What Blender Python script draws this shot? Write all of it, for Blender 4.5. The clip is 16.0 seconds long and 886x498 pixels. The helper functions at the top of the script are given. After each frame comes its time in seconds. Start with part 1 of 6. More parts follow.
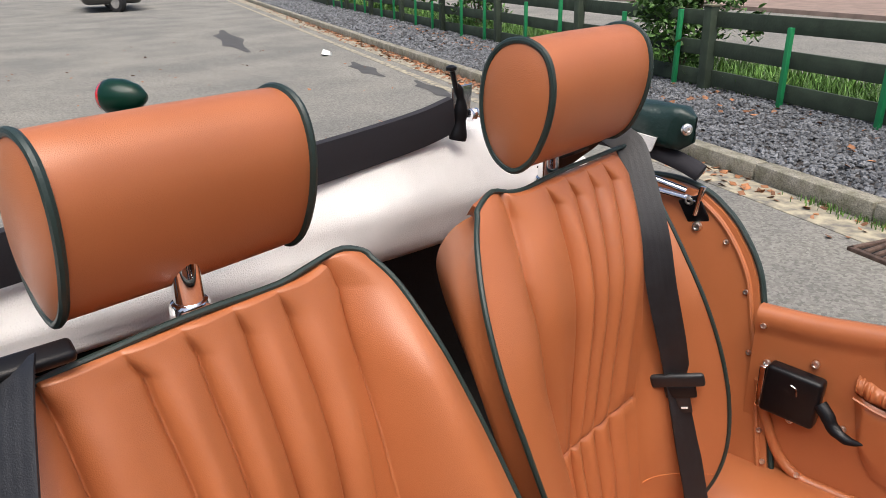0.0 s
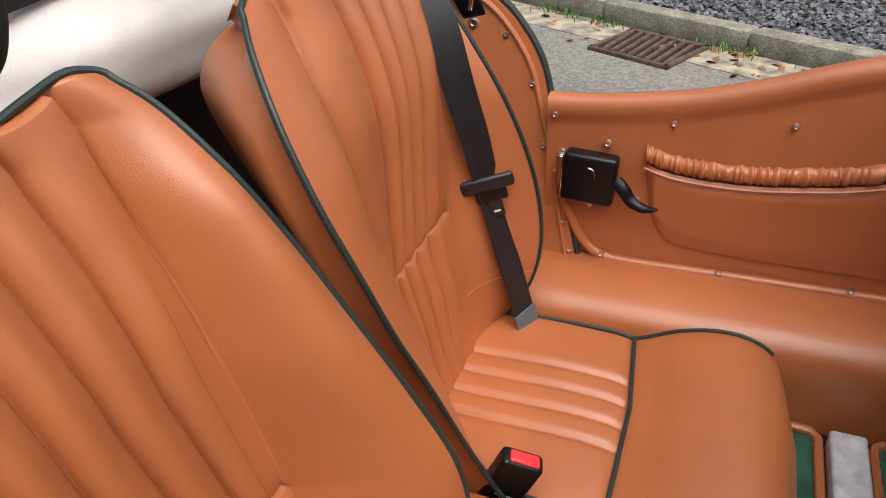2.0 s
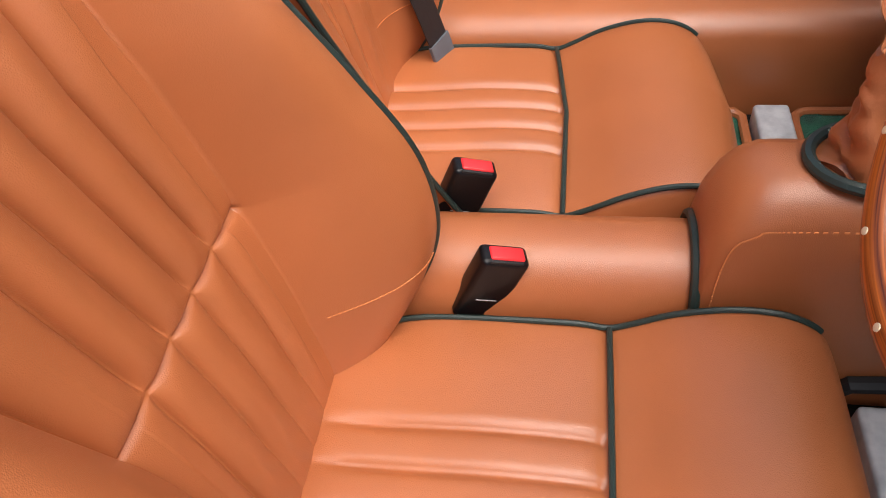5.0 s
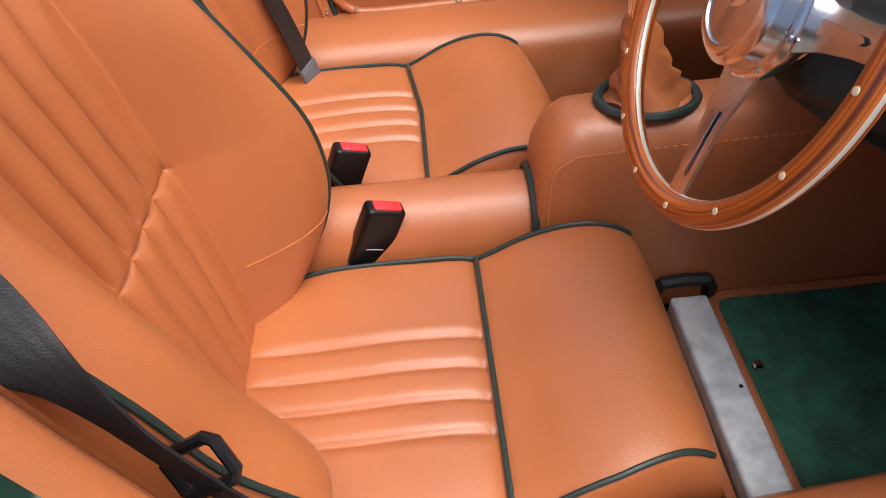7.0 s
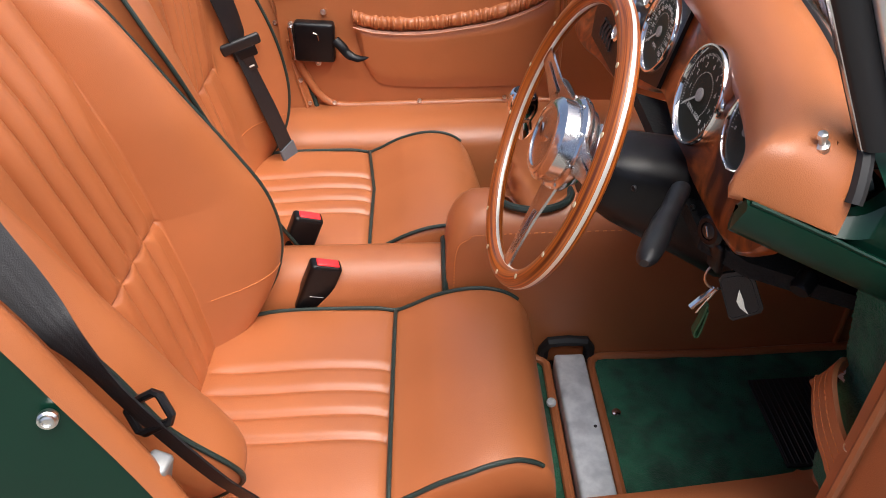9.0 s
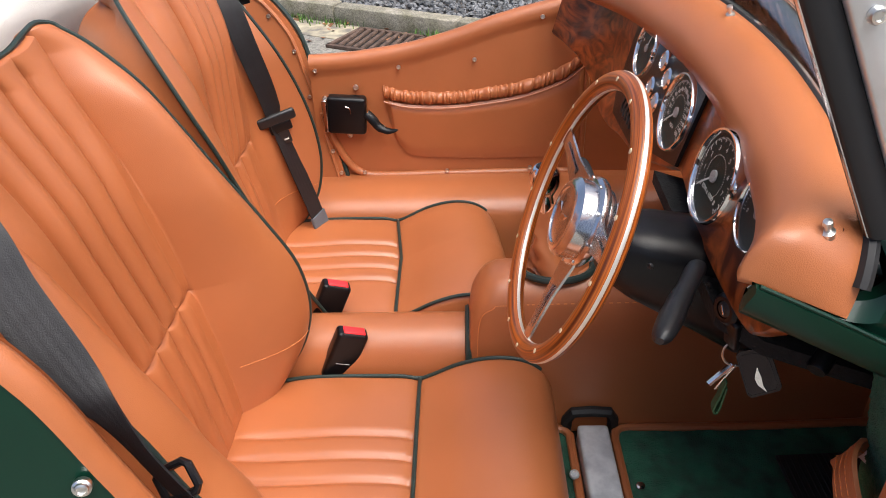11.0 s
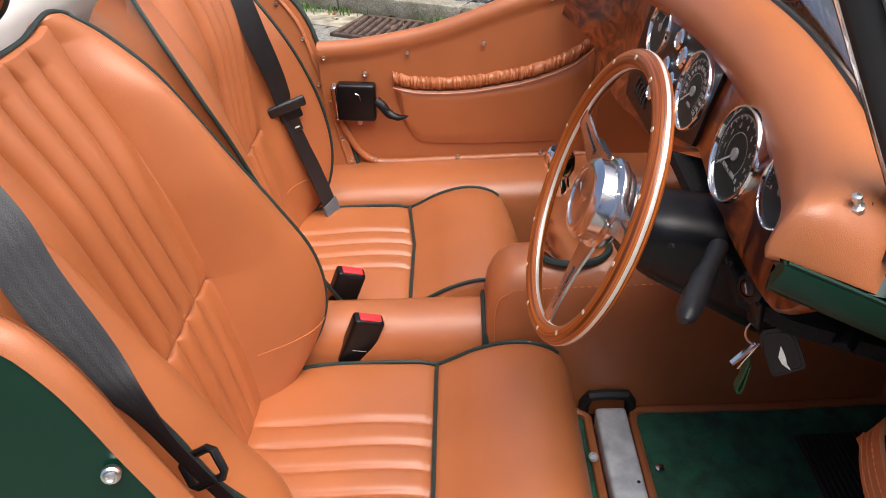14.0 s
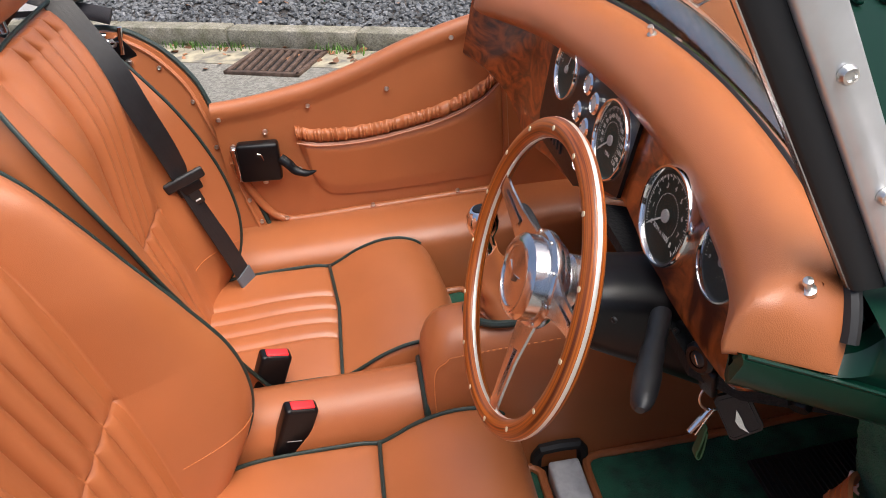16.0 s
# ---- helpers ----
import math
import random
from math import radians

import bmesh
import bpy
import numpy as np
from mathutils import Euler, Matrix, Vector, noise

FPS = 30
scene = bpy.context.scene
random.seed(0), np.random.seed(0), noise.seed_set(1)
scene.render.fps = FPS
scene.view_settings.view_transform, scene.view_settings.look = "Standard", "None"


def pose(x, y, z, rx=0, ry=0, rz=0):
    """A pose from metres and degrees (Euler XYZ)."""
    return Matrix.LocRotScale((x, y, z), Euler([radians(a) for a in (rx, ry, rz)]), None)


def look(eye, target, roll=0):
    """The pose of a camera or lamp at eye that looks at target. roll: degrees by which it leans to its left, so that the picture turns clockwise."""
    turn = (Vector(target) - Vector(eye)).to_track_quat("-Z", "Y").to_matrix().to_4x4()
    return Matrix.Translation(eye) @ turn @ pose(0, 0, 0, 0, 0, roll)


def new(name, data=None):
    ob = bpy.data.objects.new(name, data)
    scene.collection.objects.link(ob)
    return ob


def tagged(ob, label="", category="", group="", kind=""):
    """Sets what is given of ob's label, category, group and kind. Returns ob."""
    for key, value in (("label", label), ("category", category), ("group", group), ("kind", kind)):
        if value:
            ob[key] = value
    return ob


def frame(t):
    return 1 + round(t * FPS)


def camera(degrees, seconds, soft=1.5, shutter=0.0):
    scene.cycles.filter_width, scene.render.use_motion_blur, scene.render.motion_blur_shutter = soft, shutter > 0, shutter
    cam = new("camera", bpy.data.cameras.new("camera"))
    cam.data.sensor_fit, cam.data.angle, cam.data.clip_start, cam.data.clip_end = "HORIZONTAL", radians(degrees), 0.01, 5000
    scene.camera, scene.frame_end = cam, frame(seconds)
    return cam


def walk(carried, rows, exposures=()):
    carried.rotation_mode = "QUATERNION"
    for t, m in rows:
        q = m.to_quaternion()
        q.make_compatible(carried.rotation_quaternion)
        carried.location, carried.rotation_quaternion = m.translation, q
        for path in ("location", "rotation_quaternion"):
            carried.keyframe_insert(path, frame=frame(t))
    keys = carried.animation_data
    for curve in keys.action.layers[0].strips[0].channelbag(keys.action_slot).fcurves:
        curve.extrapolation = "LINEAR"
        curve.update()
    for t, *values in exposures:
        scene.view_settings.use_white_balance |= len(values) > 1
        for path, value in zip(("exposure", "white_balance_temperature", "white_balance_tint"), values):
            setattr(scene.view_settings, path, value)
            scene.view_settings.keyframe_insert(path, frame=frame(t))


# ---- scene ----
cam = camera(62.4, 16.0, 0.9)
PATH = [
    (0, (0.051, 0.066, 1.455), (-1.217, 1.423, 0.711), -1.6),
    (0.5, (0.056, 0.06, 1.445), (-1.198, 1.413, 0.671), -1.3),
    (1, (0.047, 0.049, 1.435), (-1.136, 1.423, 0.591), -1.3),
    (1.5, (-0.006, 0.049, 1.424), (-1.002, 1.508, 0.486), -2.1),
    (2, (-0.048, 0.126, 1.352), (-0.709, 1.653, 0.239), -3.9),
    (2.5, (-0.072, 0.15, 1.248), (-0.423, 1.674, 0.001), -2.2),
    (3, (-0.101, 0.127, 1.228), (-0.393, 1.62, -0.071), -3.2),
    (3.5, (-0.106, 0.093, 1.201), (-0.43, 1.523, -0.159), -4.7),
    (4, (-0.103, 0.094, 1.186), (-0.455, 1.468, -0.224), -7.0),
    (4.2, (-0.104, 0.102, 1.19), (-0.464, 1.45, -0.242), -8.2),
    (6.3, (-0.118, -0.051, 1.229), (-0.307, 1.236, -0.29), -7.0),
    (6.5, (-0.115, -0.078, 1.241), (-0.251, 1.268, -0.232), -7.2),
    (7, (-0.108, -0.168, 1.238), (-0.095, 1.271, -0.151), -5.2),
    (7.5, (-0.06, -0.288, 1.283), (-0.013, 1.179, -0.076), -3.1),
    (8, (-0.001, -0.356, 1.346), (0.052, 1.169, 0.054), -1.4),
    (8.1, (0.002, -0.372, 1.352), (0.062, 1.17, 0.081), -0.7),
    (8.5, (0.009, -0.397, 1.378), (0.058, 1.17, 0.136), -0.2),
    (9, (0.016, -0.397, 1.4), (0.04, 1.174, 0.161), -0.8),
    (9.5, (0.016, -0.393, 1.415), (0.02, 1.2, 0.205), -1.0),
    (9.7, (0.018, -0.394, 1.424), (0.012, 1.219, 0.242), -1.0),
    (11.8, (0.027, -0.421, 1.433), (-0.039, 1.249, 0.333), -2.2),
    (12, (0.018, -0.422, 1.426), (-0.045, 1.248, 0.326), -2.2),
    (12.5, (0.009, -0.42, 1.424), (-0.062, 1.242, 0.314), -2.4),
    (13, (0.007, -0.413, 1.422), (-0.064, 1.242, 0.301), -2.9),
    (13.5, (0.01, -0.407, 1.424), (-0.06, 1.243, 0.296), -3.2),
    (14, (0.01, -0.411, 1.426), (-0.062, 1.237, 0.296), -3.2),
    (14.5, (0.016, -0.41, 1.427), (-0.056, 1.234, 0.29), -4.0),
    (15, (0.019, -0.382, 1.433), (-0.024, 1.255, 0.285), -6.0),
    (15.5, (0.03, -0.316, 1.457), (0.08, 1.324, 0.314), -6.7),
    (16, (0.014, -0.297, 1.472), (0.155, 1.35, 0.346), -6.0),
]
LIGHTS = [(0, 0.25), (2, 0.16), (2.5, 0.36), (4, 0.44), (6.5, 0.52), (7.5, 0.60), (9, 0.58), (12.5, 0.56), (16, 0.47)]
walk(cam, [(t, look(eye, target, roll)) for t, eye, target, roll in PATH], LIGHTS)

# ---- world and light ----
world = bpy.data.worlds.new("sky")
scene.world = world
world.use_nodes = True
wn = world.node_tree.nodes
sky = wn.new("ShaderNodeTexSky")
sky.sky_type, sky.sun_disc = "NISHITA", False
sky.sun_elevation, sky.sun_rotation = radians(64), radians(105)
sky.air_density, sky.dust_density = 0.8, 6.0
world.node_tree.links.new(sky.outputs[0], wn["Background"].inputs[0])
wn["Background"].inputs[1].default_value = 0.15
sun = new("sun", bpy.data.lights.new("sun", "SUN"))
sun.data.energy, sun.data.angle, sun.data.color = 2.3, radians(45), (1.0, 0.97, 0.93)
sun.matrix_world = look((0.7, -0.95, 3.7), (0.0, 0.5, 0.5))


# ---- materials ----
def material(name, color, rough=0.5, metal=0.0, coat=0.0, var=0.0, scale=20.0, bump=0.0, bscale=300.0, color2=None, sheen=0.0, coords="Object"):
    m = bpy.data.materials.new(name)
    m.use_nodes = True
    n, l = m.node_tree.nodes, m.node_tree.links
    b = n["Principled BSDF"]
    b.inputs["Base Color"].default_value = (*color, 1)
    b.inputs["Roughness"].default_value = rough
    b.inputs["Metallic"].default_value = metal
    b.inputs["Coat Weight"].default_value = coat
    b.inputs["Coat Roughness"].default_value = 0.05
    b.inputs["Sheen Weight"].default_value = sheen
    tc = n.new("ShaderNodeTexCoord")
    if var:
        t = n.new("ShaderNodeTexNoise")
        t.inputs["Scale"].default_value, t.inputs["Detail"].default_value = scale, 6
        l.new(tc.outputs[coords], t.inputs["Vector"])
        mix = n.new("ShaderNodeMix")
        mix.data_type = "RGBA"
        c2 = color2 or tuple(c * (1 - var) for c in color)
        mix.inputs[6].default_value, mix.inputs[7].default_value = (*c2, 1), (*color, 1)
        ramp = n.new("ShaderNodeMapRange")
        ramp.inputs[1].default_value, ramp.inputs[2].default_value = 0.35, 0.65
        l.new(t.outputs[0], ramp.inputs[0])
        l.new(ramp.outputs[0], mix.inputs[0])
        l.new(mix.outputs[2], b.inputs["Base Color"])
        rr = n.new("ShaderNodeMapRange")
        rr.inputs[3].default_value, rr.inputs[4].default_value = max(rough - 0.07, 0), min(rough + 0.07, 1)
        l.new(t.outputs[0], rr.inputs[0])
        l.new(rr.outputs[0], b.inputs["Roughness"])
    if bump:
        t2 = n.new("ShaderNodeTexNoise")
        t2.inputs["Scale"].default_value, t2.inputs["Detail"].default_value = bscale, 5
        l.new(tc.outputs[coords], t2.inputs["Vector"])
        bp = n.new("ShaderNodeBump")
        bp.inputs["Strength"].default_value, bp.inputs["Distance"].default_value = 1.0, bump
        l.new(t2.outputs[0], bp.inputs["Height"])
        l.new(bp.outputs[0], b.inputs["Normal"])
    return m


def leather(name, color):
    """Grained hide: fine pebble, slow colour drift, soft wrinkles."""
    m = material(name, color, 0.36, var=0.10, scale=7)
    n, l = m.node_tree.nodes, m.node_tree.links
    b = n["Principled BSDF"]
    b.inputs["Specular IOR Level"].default_value = 0.75
    tc = n.new("ShaderNodeTexCoord")
    v = n.new("ShaderNodeTexVoronoi")
    v.inputs["Scale"].default_value = 900
    w = n.new("ShaderNodeTexNoise")
    w.inputs["Scale"].default_value, w.inputs["Detail"].default_value, w.inputs["Distortion"].default_value = 45, 4, 1.2
    l.new(tc.outputs["Object"], v.inputs["Vector"])
    l.new(tc.outputs["Object"], w.inputs["Vector"])
    b1, b2 = n.new("ShaderNodeBump"), n.new("ShaderNodeBump")
    b1.inputs["Distance"].default_value, b2.inputs["Distance"].default_value = 0.0006, 0.0010
    b1.inputs["Strength"].default_value, b2.inputs["Strength"].default_value = 0.35, 0.18
    l.new(v.outputs["Distance"], b1.inputs["Height"])
    l.new(w.outputs[0], b2.inputs["Height"])
    l.new(b2.outputs[0], b1.inputs["Normal"])
    l.new(b1.outputs[0], b.inputs["Normal"])
    return m


TAN = leather("tan_leather", (0.448, 0.143, 0.050))
PIPE = material("green_piping", (0.018, 0.034, 0.03), 0.4, bump=0.0004, bscale=600)
THREAD = material("tan_thread", (0.62, 0.22, 0.07), 0.7)
BELT = material("belt_webbing", (0.015, 0.0155, 0.018), 0.45, var=0.3, scale=60, bump=0.0004, bscale=700)
PLASTIC = material("black_plastic", (0.006, 0.006, 0.007), 0.3, bump=0.0002, bscale=900)
GREYPLASTIC = material("grey_black_plastic", (0.014, 0.0145, 0.016), 0.42, bump=0.0002, bscale=900)
PLASTIC.node_tree.nodes["Principled BSDF"].inputs["Specular IOR Level"].default_value = 0.3
RED = material("red_button", (0.75, 0.035, 0.04), 0.35)
PAINT = material("green_paint", (0.002, 0.030, 0.017), 0.3, coat=0.15, var=0.2, scale=4)
PAINT.node_tree.nodes["Principled BSDF"].inputs["Specular IOR Level"].default_value = 0.28
# PAINT for the bonnet, darker and less glossy to suppress its sky reflection
BONNET = material("green_paint_sky_cut", (0.002, 0.026, 0.015), 0.5, var=0.2, scale=4)
BONNET.node_tree.nodes["Principled BSDF"].inputs["Specular IOR Level"].default_value = 0.08
CHROME = material("chrome", (0.85, 0.85, 0.86), 0.08, 1.0)
ALLOY = material("polished_alloy", (0.72, 0.72, 0.73), 0.2, 1.0, var=0.12, scale=30)
GALV = material("galvanised_steel", (0.74, 0.77, 0.79), 0.5, 0.2, var=0.3, scale=35, color2=(0.50, 0.53, 0.56))
NICKEL = material("nickel_screw", (0.86, 0.84, 0.80), 0.28, 1.0)
CARPET = material("green_carpet", (0.016, 0.165, 0.085), 0.95, var=0.6, scale=26, bump=0.006, bscale=420, sheen=0.1)
RUBBER = material("black_rubber", (0.015, 0.015, 0.016), 0.6)
CLOTH = material("off_white_cloth", (0.80, 0.79, 0.77), 0.9, var=0.08, scale=14, bump=0.0012, bscale=500)
DARKCLOTH = material("black_hood_cloth", (0.018, 0.017, 0.022), 0.85, bump=0.0006, bscale=900)
VINYL = material("green_vinyl", (0.008, 0.03, 0.026), 0.4, var=0.3, scale=12, bump=0.002, bscale=60)
# VOID: one near-black matt fill for enclosed depths, chassis and knee panel
VOID = material("void_black", (0.006, 0.0055, 0.0055), 0.9, bump=0.002, bscale=200)
DIAL = material("dial_black", (0.010, 0.020, 0.015), 0.5)
DIALGREEN = material("dial_green", (0.012, 0.035, 0.026), 0.5)
WHITE = material("dial_white", (0.8, 0.82, 0.78), 0.5)
GREYHUB = material("needle_hub_grey", (0.45, 0.45, 0.45), 0.4)
IVORY = material("rim_rivet", (0.72, 0.62, 0.42), 0.35)
ASPHALT = material("asphalt", (0.17, 0.166, 0.15), 0.9, var=0.5, scale=0.8, color2=(0.24, 0.23, 0.20), bump=0.006, bscale=140)
CONCRETE = material("kerb_concrete", (0.30, 0.28, 0.23), 0.9, var=0.45, scale=9, color2=(0.18, 0.17, 0.12), bump=0.006, bscale=90)
SLATE = material("slate_gravel", (0.17, 0.178, 0.188), 0.75, var=0.4, scale=6)
SOIL = material("dark_soil", (0.10, 0.09, 0.085), 0.95, var=0.5, scale=8, bump=0.02, bscale=60)
FENCE = material("green_fence_stain", (0.042, 0.062, 0.038), 0.8, var=0.35, scale=7, bump=0.003, bscale=40)
STAKE = material("bright_green_stake", (0.012, 0.22, 0.075), 0.5)
GRASS = material("grass", (0.10, 0.22, 0.035), 0.6, var=0.5, scale=5)
LEAF = material("leaf", (0.07, 0.16, 0.03), 0.55, var=0.5, scale=6)
AUTUMN = material("autumn_leaf", (0.30, 0.125, 0.05), 0.7, var=0.5, scale=5, color2=(0.20, 0.10, 0.055))
RUST = material("rusty_iron", (0.16, 0.105, 0.08), 0.75, 0.3, var=0.5, scale=30, bump=0.002, bscale=150)
ROADPAINT = material("worn_line_paint", (0.45, 0.40, 0.28), 0.85, var=0.5, scale=12, color2=(0.16, 0.15, 0.13))
LAMPRED = material("red_lens", (0.6, 0.01, 0.015), 0.15, coat=1.0)


def wood(name, dark, light, rough, stretch, scale, distort, coat=1.0):
    m = material(name, dark, rough, coat=coat)
    n, l = m.node_tree.nodes, m.node_tree.links
    tc, mp = n.new("ShaderNodeTexCoord"), n.new("ShaderNodeMapping")
    mp.inputs["Scale"].default_value = stretch
    t = n.new("ShaderNodeTexNoise")
    t.inputs["Scale"].default_value, t.inputs["Detail"].default_value, t.inputs["Distortion"].default_value = scale, 8, distort
    r = n.new("ShaderNodeValToRGB")
    r.color_ramp.elements[0].position, r.color_ramp.elements[1].position = 0.36, 0.66
    r.color_ramp.elements[0].color, r.color_ramp.elements[1].color = (*dark, 1), (*light, 1)
    l.new(tc.outputs["Object"], mp.inputs["Vector"])
    l.new(mp.outputs[0], t.inputs["Vector"])
    l.new(t.outputs[0], r.inputs[0])
    l.new(r.outputs[0], n["Principled BSDF"].inputs["Base Color"])
    return m


BURL = wood("burr_walnut", (0.075, 0.013, 0.003), (0.42, 0.095, 0.018), 0.28, (1, 1, 1.6), 13, 2.2, 0.4)
RIMWOOD = material("rim_mahogany", (0.45, 0.11, 0.016), 0.32, coat=0.22)
rn, rl = RIMWOOD.node_tree.nodes, RIMWOOD.node_tree.links
rtc, rmp = rn.new("ShaderNodeTexCoord"), rn.new("ShaderNodeMapping")
rmp.inputs["Rotation"].default_value = (0, radians(-20.7), 0)
rsep, rcom = rn.new("ShaderNodeSeparateXYZ"), rn.new("ShaderNodeCombineXYZ")
rsq, rsx, rsy = rn.new("ShaderNodeVectorMath"), rn.new("ShaderNodeMath"), rn.new("ShaderNodeMath")
rsq.operation, rsx.operation, rsy.operation = "LENGTH", "MULTIPLY", "MULTIPLY"
rflat = rn.new("ShaderNodeVectorMath")
rflat.operation = "MULTIPLY"
rflat.inputs[1].default_value = (0, 1, 1)
rl.new(rtc.outputs["Object"], rmp.inputs["Vector"])
rl.new(rmp.outputs[0], rsep.inputs[0])
rl.new(rmp.outputs[0], rflat.inputs[0])
rl.new(rflat.outputs[0], rsq.inputs[0])
rsx.inputs[1].default_value, rsy.inputs[1].default_value = 60, 60
rl.new(rsq.outputs["Value"], rsx.inputs[0])
rl.new(rsep.outputs["X"], rsy.inputs[0])
rl.new(rsx.outputs[0], rcom.inputs["X"])
rl.new(rsy.outputs[0], rcom.inputs["Y"])
rl.new(rsep.outputs["Y"], rcom.inputs["Z"])
rno, rra = rn.new("ShaderNodeTexNoise"), rn.new("ShaderNodeValToRGB")
rno.inputs["Scale"].default_value, rno.inputs["Detail"].default_value = 7, 5
rra.color_ramp.elements[0].position, rra.color_ramp.elements[1].position = 0.32, 0.68
rra.color_ramp.elements[0].color, rra.color_ramp.elements[1].color = (0.10, 0.016, 0.003, 1), (0.56, 0.14, 0.018, 1)
rl.new(rcom.outputs[0], rno.inputs["Vector"])
rl.new(rno.outputs[0], rra.inputs[0])
rl.new(rra.outputs[0], rn["Principled BSDF"].inputs["Base Color"])
BANDMETAL = material("satin_band", (0.80, 0.76, 0.68), 0.42, 0.6)

GLASS = bpy.data.materials.new("clear_glass")
GLASS.use_nodes = True
gb = GLASS.node_tree.nodes["Principled BSDF"]
# dial glass: index set far below glass to suppress sky reflections on the gauges
DIALGLASS = GLASS.copy()
DIALGLASS.name = "low_index_dial_glass"
gd = DIALGLASS.node_tree.nodes["Principled BSDF"]
gd.inputs["Transmission Weight"].default_value, gd.inputs["Roughness"].default_value, gd.inputs["IOR"].default_value = 1.0, 0.0, 1.06
gb.inputs["Transmission Weight"].default_value, gb.inputs["Roughness"].default_value, gb.inputs["IOR"].default_value = 1.0, 0.0, 1.45


def speckle(mat, scale, lo, hi):
    """Small stones showing in a surface."""
    n, l = mat.node_tree.nodes, mat.node_tree.links
    b = n["Principled BSDF"]
    src = b.inputs["Base Color"].links[0].from_socket
    tc, v = n.new("ShaderNodeTexCoord"), n.new("ShaderNodeTexVoronoi")
    v.inputs["Scale"].default_value = scale
    hs, mr = n.new("ShaderNodeHueSaturation"), n.new("ShaderNodeMapRange")
    sep = n.new("ShaderNodeSeparateColor")
    mr.inputs[3].default_value, mr.inputs[4].default_value = lo, hi
    l.new(tc.outputs["Object"], v.inputs["Vector"])
    l.new(v.outputs["Color"], sep.inputs[0])
    l.new(sep.outputs[0], mr.inputs[0])
    l.new(mr.outputs[0], hs.inputs["Value"])
    l.new(src, hs.inputs["Color"])
    l.new(hs.outputs[0], b.inputs["Base Color"])


speckle(ASPHALT, 65, 0.72, 1.3)
speckle(CONCRETE, 140, 0.7, 1.3)


# ---- building helpers ----
V = Vector


def thing(name, loc, label="", category="", group="", kind="", under=None):
    """An Empty at a thing's base; under: the thing that it is a part of."""
    e = new(name)
    e.empty_display_size = 0.05
    e.location = V(loc) - (V(under["at"]) if under else V((0, 0, 0)))
    e.parent = under
    e["at"] = list(loc)
    return tagged(e, label, category, group, kind)


def smooth(me, angle=40):
    for p in me.polygons:
        p.use_smooth = True
    me.set_sharp_from_angle(angle=radians(angle))


def part(name, bm, mat, parent=None, label="", angle=40, kind="", category=""):
    """One mesh object out of world-space geometry, under a thing or under a part."""
    me = bpy.data.meshes.new(name)
    bmesh.ops.recalc_face_normals(bm, faces=bm.faces)
    at = V(parent["at"]) if parent else V((0, 0, 0))
    bmesh.ops.translate(bm, verts=bm.verts, vec=-at)
    bm.to_mesh(me)
    bm.free()
    me.materials.append(mat)
    smooth(me, angle)
    ob = new(name, me)
    if parent:
        deep = parent.type == "MESH" and parent.parent and parent.parent.parent
        ob.parent = parent.parent if deep else parent
        ob["at"] = list(at)
    return tagged(ob, label, category, "", kind)


def lerp(a, b, k):
    return a + (b - a) * k


def curve_at(pts, k):
    """Catmull-Rom through rows of numbers, k from 0 to 1."""
    n = len(pts) - 1
    f = min(max(k, 0), 1) * n
    i = min(int(f), n - 1)
    t = f - i
    p1, p2 = np.array(pts[i], float), np.array(pts[i + 1], float)
    p0 = np.array(pts[i - 1], float) if i else 2 * p1 - p2
    p3 = np.array(pts[i + 2], float) if i + 2 <= n else 2 * p2 - p1
    return 0.5 * (2 * p1 + (p2 - p0) * t + (2 * p0 - 5 * p1 + 4 * p2 - p3) * t * t + (3 * p1 - p0 - 3 * p2 + p3) * t ** 3)


def spline(pts, n, closed=False):
    if closed:
        pts = [*pts[-1:], *pts, *pts[:2]]
        m = len(pts) - 1
        return [V(curve_at(pts, (1 + (m - 2) * i / n) / m)) for i in range(n)]
    return [V(curve_at(pts, i / n)) for i in range(n + 1)]


def skin(bm, rows, close_u=False, close_v=False, cap=False):
    vs = [[bm.verts.new(p) for p in r] for r in rows]
    nr, nc = len(rows), len(rows[0])
    for i in range(nr if close_v else nr - 1):
        for j in range(nc if close_u else nc - 1):
            a, b = vs[i], vs[(i + 1) % nr]
            try:
                bm.faces.new((a[j], a[(j + 1) % nc], b[(j + 1) % nc], b[j]))
            except ValueError:
                pass
    if cap and close_u:
        for r in (vs[0], vs[-1]):
            bm.faces.new(r)
    return vs


def tube(pts, r, n=8, closed=False, bm=None, flat=1.0):
    """A round (or flattened) cord along points."""
    bm = bm or bmesh.new()
    rows, m = [], len(pts)
    up = None
    for i, p in enumerate(pts):
        a = pts[(i - 1) % m] if closed or i else p
        b = pts[(i + 1) % m] if closed or i < m - 1 else p
        d = (V(b) - V(a)).normalized()
        if up is None:
            up = d.orthogonal().normalized()
        up = (up - d * up.dot(d)).normalized()
        side = d.cross(up)
        rr = r[i] if isinstance(r, (list, tuple)) else r
        rows.append([V(p) + up * rr * math.cos(2 * math.pi * k / n) + side * rr * flat * math.sin(2 * math.pi * k / n) for k in range(n)])
    skin(bm, rows, close_u=True, close_v=closed, cap=not closed)
    return bm


